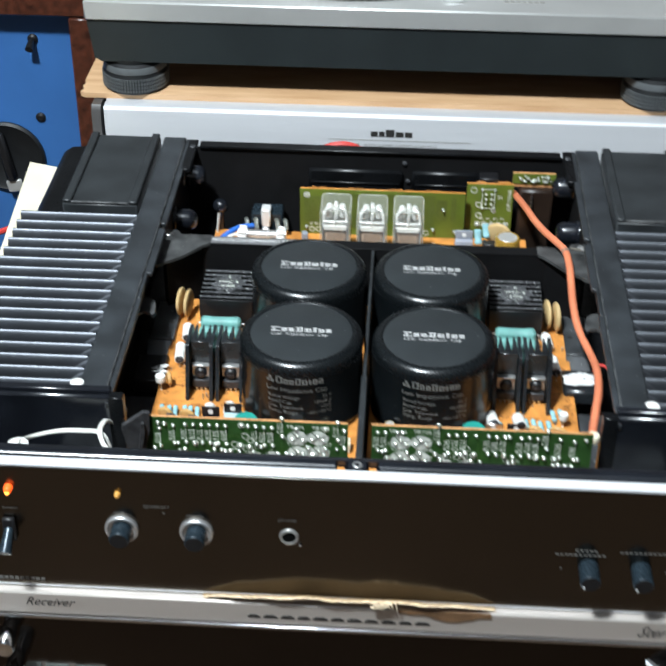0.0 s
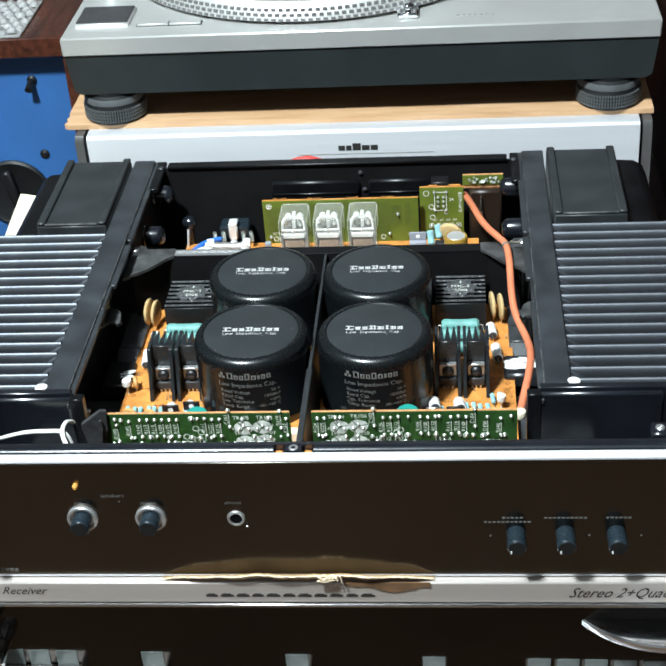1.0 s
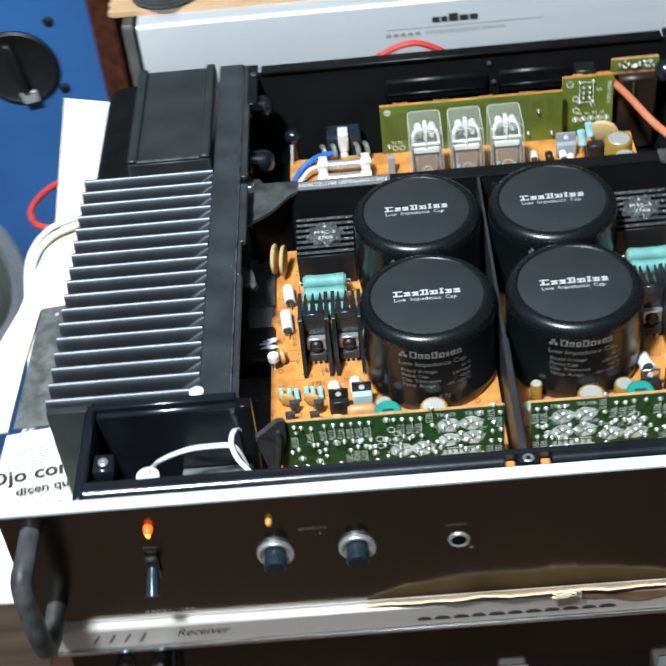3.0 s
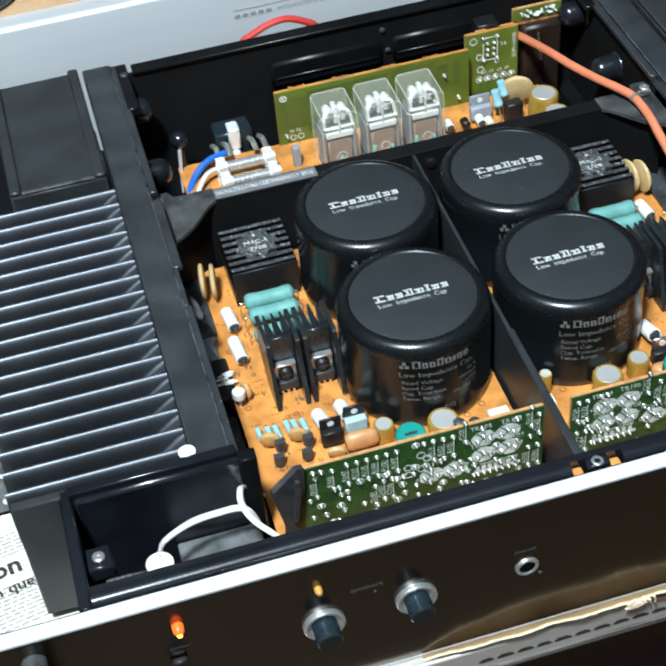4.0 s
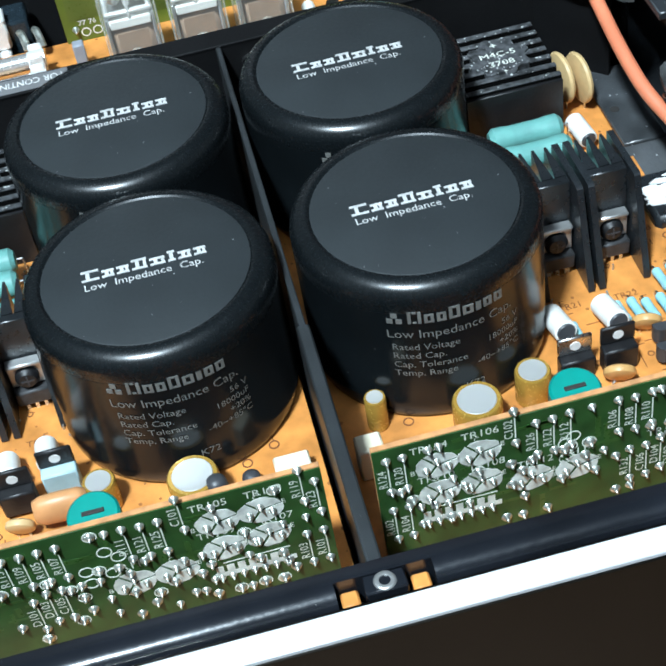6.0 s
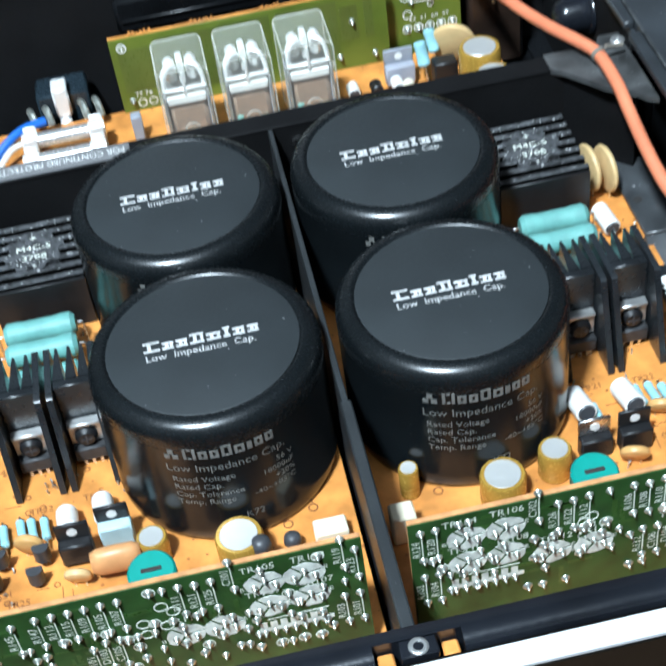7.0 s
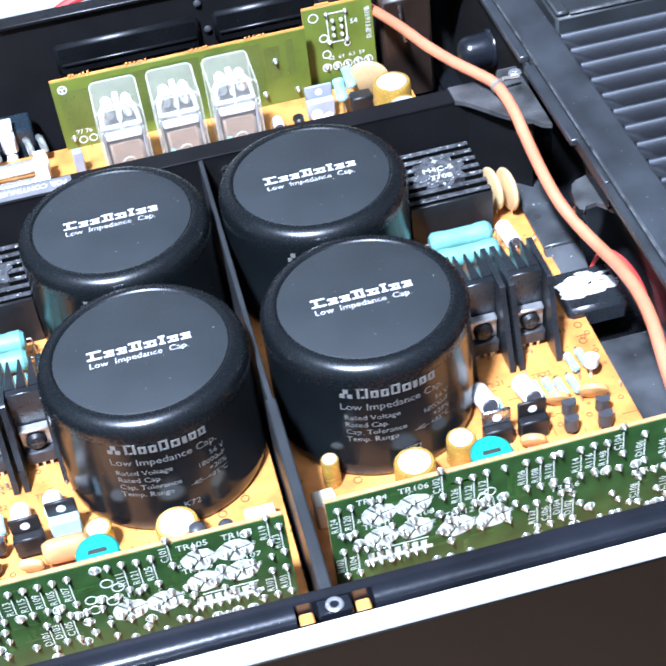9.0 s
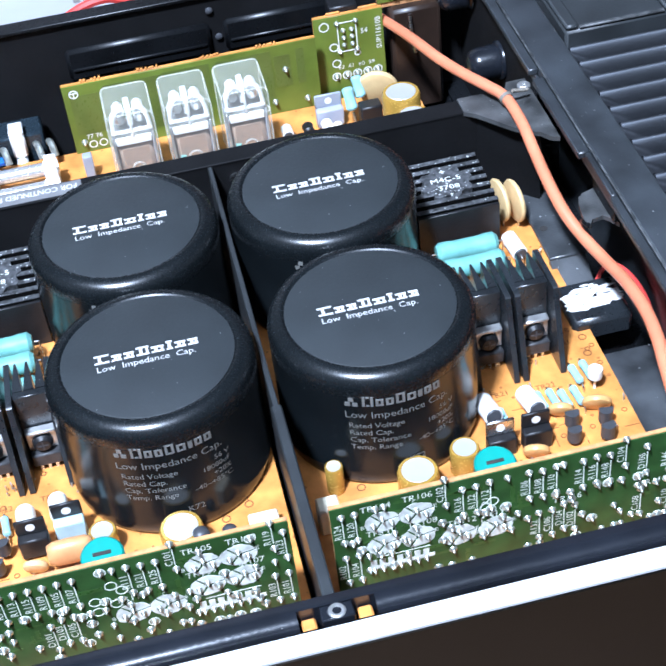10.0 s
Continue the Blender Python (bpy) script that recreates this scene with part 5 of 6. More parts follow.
for x, y, z, r in ((-30.6, 78.6, 259.6, 3.0), (-21.8, 83.4, 252.6, 2.6)):
    bead = thing("bead_capacitor", (x, y, BZ), "small dark grey dipped bead capacitor", "capacitor")
    part("body", Geo().lathe([(0, -r), (r * 0.6, -r * 0.85), (r, -r * 0.1), (r * 0.9, r * 0.6), (r * 0.5, r * 0.95), (0, r)], (x, y, z), "z", 18), EPOXY_GREY, bead, sharp=80)
    tagged(part("lead", Geo().tube([(x - 1, y, z - r + 0.4), (x - 1.1, y, (z - r + BZ) / 2), (x - 1.2, y, BZ)], 0.3, 6, 2).tube([(x + 1, y, z - r + 0.4), (x + 1.1, y, (z - r + BZ) / 2), (x + 1.2, y, BZ)], 0.3, 6, 2), STEEL, bead), kind="stuff")
g = Geo().box(-15.5, -6, 80.5, 86.5, BZ, 255.6, 0.5)
solo("connector_block", g, CREAM, (-10.5, 81, BZ), "cream plastic connector block", "connector")
solo("white_cap_post", Geo().lathe([(0.5, 0), (0.5, 6), (2.8, 6.4), (3.0, 7.5), (2.8, 10), (0, 10.8)], (-114, 130, BZ), "z", 16), CERAMIC, (-114, 130, BZ), "small white capped part", "capacitor")
disc("disc_capacitor", (-110, 134.5, 254), 4.0, 2.6, AMBER, "amber ceramic disc capacitor", (1, 0.3, 0))
lean = Matrix.Translation((-110.5, 46.5, 0)) @ Matrix.Rotation(radians(14), 4, "Z") @ Matrix.Translation((114, 0, 0))
XY = Matrix(((1, 0, 0, 0), (0, 0, -1, 0), (0, 1, 0, 0), (0, 0, 0, 1)))
g = Geo().prism([(-118, 248), (-112, 248), (-112.5, 267), (-108, 287), (-107.5, 297.5), (-110.5, 298.3), (-121, 291.5), (-121.5, 289), (-117.6, 268)], 0, 2.6, lean @ XY)
g.prism([(-113.5, 271), (-110.5, 287), (-110.5, 293), (-112, 293), (-112.5, 287), (-115, 271)], 2.6, 4.4, lean @ XY).box(-118, -112, -1, 8, 249, 252, 0.4, lean)
solo("board_clip", g, EPOXY_MID, (-110, 48, BZ), "black angular plastic board clip", "clip")

# small parts of the right channel
for x, y in ((102.2, 117), (106.4, 118), (91.4, 108.5), (95, 107), (99.4, 107.5), (87.2, 108.5), (73.2, 105)):
    resistor("film_resistor", (x, y + 4, 251.8), (x + 0.8, y - 4, 251.8), 1.4, SKY, "light blue banded film resistor")
for x, y in ((68.6, 108.5), (83, 107.5)):
    resistor("ceramic_resistor", (x, y + 5, 253), (x + 1, y - 6, 256), 3.3, CERAMIC, "white ceramic tube resistor", lead=False)
to220((69.2, 93.5, BZ - 4), "black flat transistor with a bright metal edge", EPOXY, STEEL)
to220((80.8, 92.8, BZ - 3), "black flat transistor with a holed tab")
for x, y, r in ((92, 101.5, 4.2), (104.2, 101, 5.0), (78.6, 86.5, 4.4)):
    disc("disc_capacitor", (x, y, 253.5), r, 2.8, AMBER, "amber ceramic disc capacitor", (0.3, 1, 0.5))
for x, y, a in ((94.2, 97, 180), (92.6, 90, 180), (105, 95, 170), (103.4, 88.5, 190)):
    to92((x, y, BZ - 1), a)
solo("white_cap_post", Geo().lathe([(0.5, 0), (0.5, 5), (2.4, 5.4), (2.6, 6.5), (2.4, 9), (0, 9.6)], (107.4, 111.5, BZ), "z", 16), CERAMIC, (107.4, 111.5, BZ), "small white capped part", "capacitor")
lytic((55.8, 89.5), 4.8, 10.6)
lytic((39.2, 84.5), 6.6, 10.8, "gold electrolytic capacitor with a white top")
lytic((14.2, 93.6), 2.9, 11.2, "slim brass coloured electrolytic capacitor")
g = Geo().box(5.6, 12.6, 76, 82.5, BZ, 260.4, 0.6)
solo("connector_block", g, CREAM, (9, 77.5, BZ), "tall cream plastic connector block", "connector")
g = Geo().lathe([(0, -5), (3.2, -5), (4.2, -3), (4.2, 3), (3.2, 5), (0, 5)], (0, 0, 0), "x", 18, Matrix.Translation((65.5, 84, 253)))
solo("film_capacitor", g, FILM_ORANGE, (66, 86, BZ), "orange dipped film capacitor", "capacitor", sharp=70)

# ---------------------------------------------------------------- upright driver boards at the front


def driver_board(s, x0, x1):
    y0, y1, z0, z1 = 47.6, 49.4, 250, 294.4
    b = thing("driver_board", ((x0 + x1) / 2, 48.5, BZ), "upright green circuit board with bright solder joints", "circuit board", "upright driver boards")
    face = part("solder_face", Geo().box(x0, x1, y0, y0 + 0.35, z0, z1 - 0.3, 0.05), MASK_DARK, b, "dark green solder side")
    part("board", Geo().box(x0, x1, y0 + 0.36, y1, z0, z1, 0.15), PHEN_EDGE, b, "tan fibre board edge")
    rng = random.Random(11 + s)
    sol, ink, trace, pads = Geo(), Geo(), Geo(), Geo()

    def joint(x, z, r=1.15):
        sol.lathe([(r * 0.98, 0), (r * 0.92, 0.2), (r * 0.7, 0.55), (r * 0.44, 0.85), (r * 0.27, 1.2), (r * 0.2, 1.65), (0, 1.75)], (x, y0, z), "-y", 9)

    def tag(tx, x, z, up=True, size=3.0):
        if up:
            ink.text(tx, size, (x, y0 - 0.08, z), (0, 0, 1), (-1, 0, 0))
        else:
            ink.text(tx, size, (x, y0 - 0.08, z), (1, 0, 0), (0, 0, 1))

    def ringlet(x, z, r=1.7):
        ink.lathe([(r - 0.3, 0), (r, 0), (r, 0.1), (r - 0.3, 0.1), (r - 0.3, 0)], (x, y0 - 0.02, z), "-y", 16)

    def footprint(x, z):
        for a0, a1 in ((0.30, 2.15), (2.25, 4.15), (4.25, 6.48)):
            fan = [(x + 0.5 * math.cos((a0 + a1) / 2), z + 0.4 * math.sin((a0 + a1) / 2))]
            for k in range(9):
                a = a0 + (a1 - a0) * k / 8
                w = rng.uniform(0.93, 1.04)
                fan.append((x + 5.2 * w * math.cos(a), z + 4.3 * w * math.sin(a)))
            pads.prism(fan, -(y0 - 0.02), -(y0 - 0.12), XZ)
        for dx, dz in ((-2.7, -0.9), (0, 1.3), (2.6, -0.9)):
            joint(x + dx, z + dz, 1.05)
        for tx, dx, dz in (("E", 4.9, 0.6), ("C", -1.2, 4.2), ("B", -6.4, -1.6)):
            tag(tx, x + dx, z + dz, False, 2.2)

    if s < 0:
        feet = ((-21, 285), (-31, 284.8), (-20.4, 275.6), (-31, 275), (-43, 271), (-53, 270.8))
        names = (("TR103", -24, 290.2), ("TR105", -36.5, 290.2), ("R107", -21, 280), ("TR109", -36.5, 280), ("TR111", -57, 276.4))
        cols = (("R119", -11.5, 286), ("R123", -8.3, 281), ("R103", -12.5, 263), ("R101", -8.5, 263), ("R111", -52, 281.5), ("R121", -48, 281), ("R125", -44, 281), ("C101", -39, 287),
                ("R107", -67, 281), ("R105", -71, 281), ("R109", -75, 281), ("R115", -79, 281), ("R113", -83, 281), ("R147", -87, 281), ("C105", -69.4, 266), ("D103", -73, 266), ("D101", -76.4, 264), ("R145", -93, 280), ("D105", -100, 278))
    else:
        feet = ((20, 284.6), (30, 285), (20, 274.6), (30, 274.6), (42, 271), (53, 271))
        names = (("TR104", 14, 290.2), ("TR106", 26, 290.6), ("TR110", 15, 279.3), ("TR108", 27, 279.3), ("TR112", 38.5, 275.6), ("TR114", 48.5, 275.6), ("TR116", 70, 275), ("TR118", 96, 273.5))
        cols = (("R124", 8.2, 281), ("R120", 12, 281), ("R102", 8.2, 263), ("R104", 12, 263), ("C102", 38, 287), ("R126", 43, 281), ("R122", 47, 281), ("R112", 51, 281.5), ("R106", 62.5, 281.5), ("R108", 66.5, 281), ("R110", 70.5, 281.5),
                ("R114", 78.5, 281), ("R116", 82.5, 281.5), ("R148", 86.5, 281), ("C104", 91, 286), ("D106", 97.5, 281), ("R146", 104.5, 280), ("R132", 65.5, 263), ("C106", 69.5, 263), ("D104", 73, 264.5), ("D102", 76.4, 263), ("C108", 96.5, 263), ("C110", 105.5, 263))
    for p in feet:
        footprint(*p)
    for tx, x, z in names:
        tag(tx, x, z, False, 3.3)
    for tx, x, z in cols:
        tag(tx, x, z)
        joint(x + 0.6, z - 1.7, 1.25), joint(x + 0.4, z + 9.3, 1.25)
        ink.box(x + 0.45, x + 0.75, y0 - 0.1, y0 - 0.02, z, z + 7)
    mid = -58 if s < 0 else 54
    for k in range(5):
        ringlet(mid + rng.uniform(-5, 5), 277 + rng.uniform(-3, 9), 1.8)
    taken = [(p[0], p[1]) for p in feet] + [(c[1], c[2] + dz) for c in cols for dz in (1, 4, 7.5)]
    n = 0
    while n < 120:
        x, z = rng.uniform(x0 + 2, x1 - 2), rng.choice((258.5, 261.5, 264.8, 267.6, 270.6, 274.4, 278.4, 290.6)) + rng.uniform(-0.5, 0.5)
        n += 1
        if all(abs(x - a) > 2.1 or abs(z - c) > 3.2 for a, c in taken):
            joint(x, z, rng.uniform(1.05, 1.5))
            taken.append((x, z))
            if rng.random() < 0.22:
                ringlet(x, z)
    for k in range(26):
        x, z = rng.uniform(x0 + 3, x1 - 14), rng.uniform(262, 291)
        w = rng.uniform(4, 12)
        if rng.random() < 0.6:
            trace.box(x, x + w, y0 - 0.05, y0 - 0.01, z, z + rng.uniform(0.7, 1.6))
        else:
            trace.box(x, x + rng.uniform(0.8, 1.6), y0 - 0.06, y0 - 0.012, z - w * 0.7, z)
    cx = -25.5 if s < 0 else 24.5
    for k in range(7):
        pads.box(cx - 9 + 2.6 * k, cx - 7.2 + 2.6 * k, y0 - 0.09, y0 - 0.02, 265.0, 268.4)
        joint(cx - 8.1 + 2.6 * k, 264.2, 1.0)
    pads.box(cx - 9.5, cx + 10, y0 - 0.08, y0 - 0.03, 264.4, 266.0)
    ink.box(cx - 7, cx + 9, y0 - 0.1, y0 - 0.02, 269.3, 269.6)
    for nm, geo, mt, lb in (("solder_joint", sol, SOLDER, "bright tin solder joints"), ("print", ink, INK_BOARD, "white board print"), ("tinned_pad", pads, PAD, "tinned pads"), ("trace", trace, TRACE, "lighter green traces")):
        tagged(part(nm, geo, mt, face, lb), kind="stuff")
    return b


driver_board(-1, -108, -6)
driver_board(1, 5.6, 113.5)
# trimmers on the back of the driver boards
for x in (-57.7, 56):
    t = solo("trimmer", Geo().lathe([(0, 0), (5.9, 0), (6.2, 0.5), (6.2, 4.5), (5.6, 5.2), (0, 5.2)], (0, 0, 0), "z", 28, Matrix.Translation((x, 57.4, 282.5)) @ Matrix.Rotation(radians(8), 4, "X")), TEAL_DARK, (x, 57, 282), "round teal trimmer with a slot", "trimmer")
    part("slot", Geo().box(x - 2.6, x + 2.6, 56.4, 57.6, 287.6, 288.0, 0.1), INK_DARK, t)
    part("pin", Geo().box(x - 1, x + 1, 49.5, 56, 284, 285.2, 0.2), STEEL, t)

# ---------------------------------------------------------------- rear board with relays, fuse and switch board
rb = thing("supply_board", (0, 275, 228), "orange phenolic supply board with upright green board", "circuit board")
part("board", Geo().box(-106, 98, 241, 310, BZ - 1.6, BZ, 0.1), PHENOLIC, rb)
for px, py in ((-100, 246), (92, 246), (-100, 304), (92, 304)):
    part("standoff", Geo().cyl((px, py, 228), 3, BZ - 1.6 - 228, "z", 0, 12), STEEL, rb)
up = part("upright_board", Geo().box(-50, 57, 308.4, 309.0, BZ, 282, 0.05), MASK_OLIVE, rb, "olive green upright board")
part("board_edge", Geo().box(-50, 57, 309.02, 310.4, BZ, 282.4, 0.1), PHENOLIC, up, "ragged orange board edge")
rng = random.Random(17)
g = Geo()
for x0 in (-42, -18, 8, 32):
    for k in range(6):
        u = x0 + 1.5 * k + rng.uniform(-0.3, 0.3)
        g.box(u, u + rng.uniform(0.7, 1.3), 309.1, 310.3, 282.3, 282.9 + rng.uniform(0, 0.7), 0.2)
tagged(part("snap_burr", g, PHENOLIC, up, "rough snapped burrs"), kind="stuff")
ink = Geo()
for x, z in ((-45.6, 278.0),):
    ink.lathe([(1.5, 0), (2.0, 0), (2.0, 0.1), (1.5, 0.1), (1.5, 0)], (x, 308.3, z), "-y", 18)
    ink.box(x - 0.3, x + 0.3, 308.2, 308.35, z - 1.5, z + 0.3).box(x - 1.5, x + 1.5, 308.2, 308.35, z + 0.2, z + 0.7)
ink.text("77 76", 3.0, (-44.5, 308.25, 255.6))
for x in (-42.3, -38.0, 32.5):
    ink.lathe([(1.4, 0), (1.8, 0), (1.8, 0.1), (1.4, 0.1), (1.4, 0)], (x, 308.3, 252.6), "-y", 18)
tagged(part("print", ink, INK, up, "white board print"), kind="stuff")
for a, c, z0, z1 in ((-47.5, -33, 258, 277), (-33.5, -8, 254.5, 279.5), (-8.5, 12, 260, 280), (14, 38, 256, 280), (38.5, 46, 262, 277), (48, 52, 262, 279)):
    part("copper_area", Geo().box(a, c - 0.6, 308.26, 308.36, z0, z1), MASK_AREA, up, "darker green copper area")
sol = Geo()
for x, z in ((43, 270), (37, 255), (-45.8, 254.2), (51, 254), (20, 256)):
    sol.lathe([(1.4, 0), (0.9, 0.7), (0.5, 2.2), (0, 2.6)], (x, 308.3, z), "-y", 10)
tagged(part("solder_joint", sol, SOLDER, up, "bright solder joints"), kind="stuff")

sb = thing("switch_board", (73, 318, 240), "small olive green switch board standing upright", "circuit board")
part("solder_face", Geo().box(58, 88, 316.6, 317.1, 240, 285.2, 0.05), MASK_OLIVE, sb, "olive green solder side")
part("board", Geo().box(58, 88, 317.15, 318.6, 240, 285.6, 0.1).box(64, 70, 317.3, 318.5, 285.5, 286.6, 0.2).box(78, 86, 317.3, 318.5, 285.5, 286.8, 0.2), PHENOLIC, sb, "ragged orange board edge")
ink, sol = Geo(), Geo()
for x, z, r in ((62.5, 281, 2.2), (66, 270.5, 2.0), (66.5, 262.5, 2.0), (76, 266, 1.4)):
    ink.lathe([(r - 0.45, 0), (r, 0), (r, 0.1), (r - 0.45, 0.1), (r - 0.45, 0)], (x, 316.5, z), "-y", 18)
ink.box(68, 68.4, 316.4, 316.55, 268, 281.5).box(76, 76.4, 316.4, 316.55, 269, 281.5).box(68, 76.4, 316.4, 316.55, 281.5, 281.9).box(68, 76.4, 316.4, 316.55, 267.6, 268)
ink.text("S4", 3.4, (78, 316.45, 275)).text("SUP11610B", 3.3, (86.8, 316.45, 266), (0, 0, 1), (-1, 0, 0)).text("62  61  60  59", 2.6, (67, 316.45, 259.4), wide=1.1)
for k in range(5):
    ink.lathe([(1.6, 0), (2.0, 0), (2.0, 0.1), (1.6, 0.1), (1.6, 0)], (66 + 4.6 * k, 316.5, 256), "-y", 16)
    sol.lathe([(1.2, 0), (0.8, 0.6), (0.4, 1.6), (0, 1.9)], (66 + 4.6 * k, 316.5, 256), "-y", 10)
for x in (70.5, 74.2):
    for z in (271, 274.5, 278):
        sol.lathe([(1.1, 0), (0.8, 0.6), (0.4, 1.6), (0, 1.9)], (x, 316.5, z), "-y", 10)
for x, z in ((68, 281.6), (76.2, 281.6), (76, 268), (68.3, 268)):
    sol.lathe([(1.2, 0), (0.8, 0.6), (0.4, 1.6), (0, 1.9)], (x, 316.5, z), "-y", 10)
tagged(part("print", ink, INK, sb, "white board print"), kind="stuff")
tagged(part("solder_joint", sol, SOLDER, sb, "bright solder joints"), kind="stuff")
part("slide_switch", Geo().box(66, 78, 319, 329, 270, 288, 0.6), EPOXY, sb, "black slide switch behind the board")
tb = thing("small_board", (101, 324, 260), "small olive green board above the switch", "circuit board")
part("solder_face", Geo().box(87.5, 115, 322.6, 323.2, 283.5, 290.8, 0.05), MASK_OLIVE, tb)
part("board", Geo().box(87.5, 115, 323.2, 325.0, 281, 291, 0.1), PHEN_EDGE, tb)
sol, rng = Geo(), random.Random(4)
for k in range(30):
    sol.lathe([(1.0, 0), (0.7, 0.6), (0.3, 1.5), (0, 1.7)], (91 + 21 * rng.random(), 322.5, 285 + 4.5 * rng.random()), "-y", 8)
tagged(part("solder_joint", sol, SOLDER, tb, "bright solder joints"), kind="stuff")
rt = thing("input_block", (103, 326, 228), "brown input terminal block below the small board", "terminal")
part("block", Geo().box(92, 114, 318, 332, 230, 281, 1.5), BROWN_DARK, rt)
part("pin", Geo().tube([(100, 317, 278), (100, 315, 270), (101, 314, 262)], 0.8, 8, 4), STEEL, rt)

for k, rx in enumerate((-25.2, -2.2, 20.6)):
    r = thing("relay", (rx, 281, BZ), "clear plastic relay with silver contacts and a coil", "relay", "row of three relays")
    out = [(rx - 9.3, BZ + 2), (rx + 9.3, BZ + 2), (rx + 9.3, 284.6), (rx + 9.1, 286.3), (rx + 8.5, 287.5), (rx + 7.4, 288.0), (rx - 7.4, 288.0), (rx - 8.5, 287.5), (rx - 9.1, 286.3), (rx - 9.3, 284.6)]
    cv = part("cover", Geo().prism(out, -292.6, -270.4, XZ), COVER, r, "clear plastic cover", sharp=50)
    cv.visible_shadow = False
    g = Geo()
    for yy in (270.5, 292.5):
        ring = [(x, yy, z) for x, z in out[1:] + out[:1]]
        for q, w in zip(ring, ring[1:]):
            g.tube([q, tuple((a + c) / 2 for a, c in zip(q, w)), w], 0.36, 6, 1)
    for x, z in (out[3], out[8]):
        g.tube([(x, 270.5, z), (x, 281.5, z), (x, 292.5, z)], 0.42, 6, 1)
    ed = part("cover_edge", g, COVER_EDGE, r, "pale moulded cover edges")
    ed.visible_shadow = False
    part("base", Geo().box(rx - 8.2, rx + 8.2, 271.5, 291.5, BZ, BZ + 1.8, 0.3), EPOXY, r)
    part("coil", Geo().box(rx - 7.3, rx + 7.3, 273.4, 289, BZ + 2.2, 272.2, 2.0), COPPER, r, "grey-brown wound coil")
    part("coil_wrap", Geo().box(rx - 8.0, rx - 7.35, 273.0, 289.4, BZ + 2.4, 272.4, 0.2).box(rx + 7.35, rx + 8.0, 273.0, 289.4, BZ + 2.4, 272.4, 0.2), LIGHT_GREY, r, "grey coil wrapping")
    part("yoke", Geo().box(rx - 7.4, rx + 7.4, 276, 290, 272.6, 274.6, 0.4), GREY_METAL, r, "grey steel yoke")
    for sx in (-1, 1):
        part("side_blade", Geo().box(rx + sx * 8.0 - 0.5, rx + sx * 8.0 + 0.5, 272.2, 275.5, BZ + 3, 277, 0.3), GREY_METAL, r, "upright grey blade")
    part("armature", Geo().box(rx - 7.2, rx + 7.2, 272.2, 274.8, 272.6, 276.2, 0.5), CERAMIC, r, "white armature bar")
    part("wiper", Geo().box(rx - 8, rx + 8, 272, 274, 278.2, 279.3, 0.3), ALU_BRIGHT, r, "silver cross strip")
    part("wiper", Geo().box(rx - 0.5, rx + 0.5, 271.9, 273, 276.3, 286.0, 0.25), ALU_BRIGHT, r, "silver upright strip")
    for sx in (-1, 1):
        spring = [(rx + sx * 7.4, 274, 277.8), (rx + sx * 7.0, 275, 282.4), (rx + sx * 5.8, 276.2, 285.6), (rx + sx * 3.6, 277.2, 286.4), (rx + sx * 2.2, 277.8, 285.0)]
        part("contact_spring", Geo().tube(spring, 1.35, 8, 5, 0.7), ALU_BRIGHT, r, "bright silver contact spring")
        part("contact", Geo().box(rx + sx * 4.0 - 2.1, rx + sx * 4.0 + 2.1, 278.5, 285, 277.6, 286.4, 1.4), ALU_BRIGHT, r, "silver contact block")
    part("contact", Geo().box(rx - 1.2, rx + 1.2, 279, 285, 277, 287.0, 0.35), ALU_BRIGHT, r, "silver contact block")
    if k != 0:
        part("lead_sleeve", Geo().tube([(rx - 5.2, 273.4, 252), (rx - 5.4, 273.2, 257), (rx - 4.8, 273.6, 262)], 1.2, 8, 4), TEAL_PALE, r, "pale teal lead sleeve")
    part("lead_sleeve", Geo().tube([(rx + 4.6 - 4 * (k == 0), 273.2, 252), (rx + 5.0 - 4 * (k == 0), 273.0, 256), (rx + 4.4 - 4 * (k == 0), 273.6, 260.5)], 1.0, 8, 4), TEAL_PALE, r, "pale teal lead sleeve")
    part("moulded_boss", Geo().lathe([(2.6, 0), (2.9, 0.3), (2.2, 0.6), (2.0, 0), (2.6, 0)], (rx, 270.2, 263), "-y", 20), COVER_EDGE, r)

# fuse, selector and their wires
fz = thing("fuse_holder", (-74, 280, BZ), "pale fuses in bright spring clips", "fuse holder")
for k, (y, z) in enumerate(((287.2, 259.3), (274.2, 259.3))):
    gl = part("fuse", Geo().lathe([(0, 0), (3, 0), (3, 23), (0, 23)], (-85.5, y, z), "x", 20), FUSE, fz, "pale fuse tube")
    for a in (-88.5, -63.5):
        part("cap", Geo().lathe([(0, 0), (3.3, 0), (3.3, 6), (0, 6)], (a, y, z), "x", 20), ALU_BRIGHT, fz, "nickel fuse cap")
        part("clip", Geo().box(a + 0.5, a + 5.5, y - 4.6, y - 3.4, BZ, z + 4, 0.4).box(a + 0.5, a + 5.5, y + 3.4, y + 4.6, BZ, z + 4, 0.4).box(a + 0.5, a + 5.5, y - 4, y + 4, BZ, BZ + 1, 0.1), ALU_BRIGHT, fz, "spring clip")
part("insulator", Geo().box(-81, -65.5, 277.6, 283.8, BZ + 1, 256.5, 0.5), AMBER, fz, "brown fibre strip")
wl = tagged(part("warning_label", Geo().box(-103, -47.5, 230.2, 237.6, 285.64, 285.8, 0.02), LABEL_GREY, None, "", 38, (-67, 234, 285.6)), "grey warning label stuck on the bulkhead flange", "label")
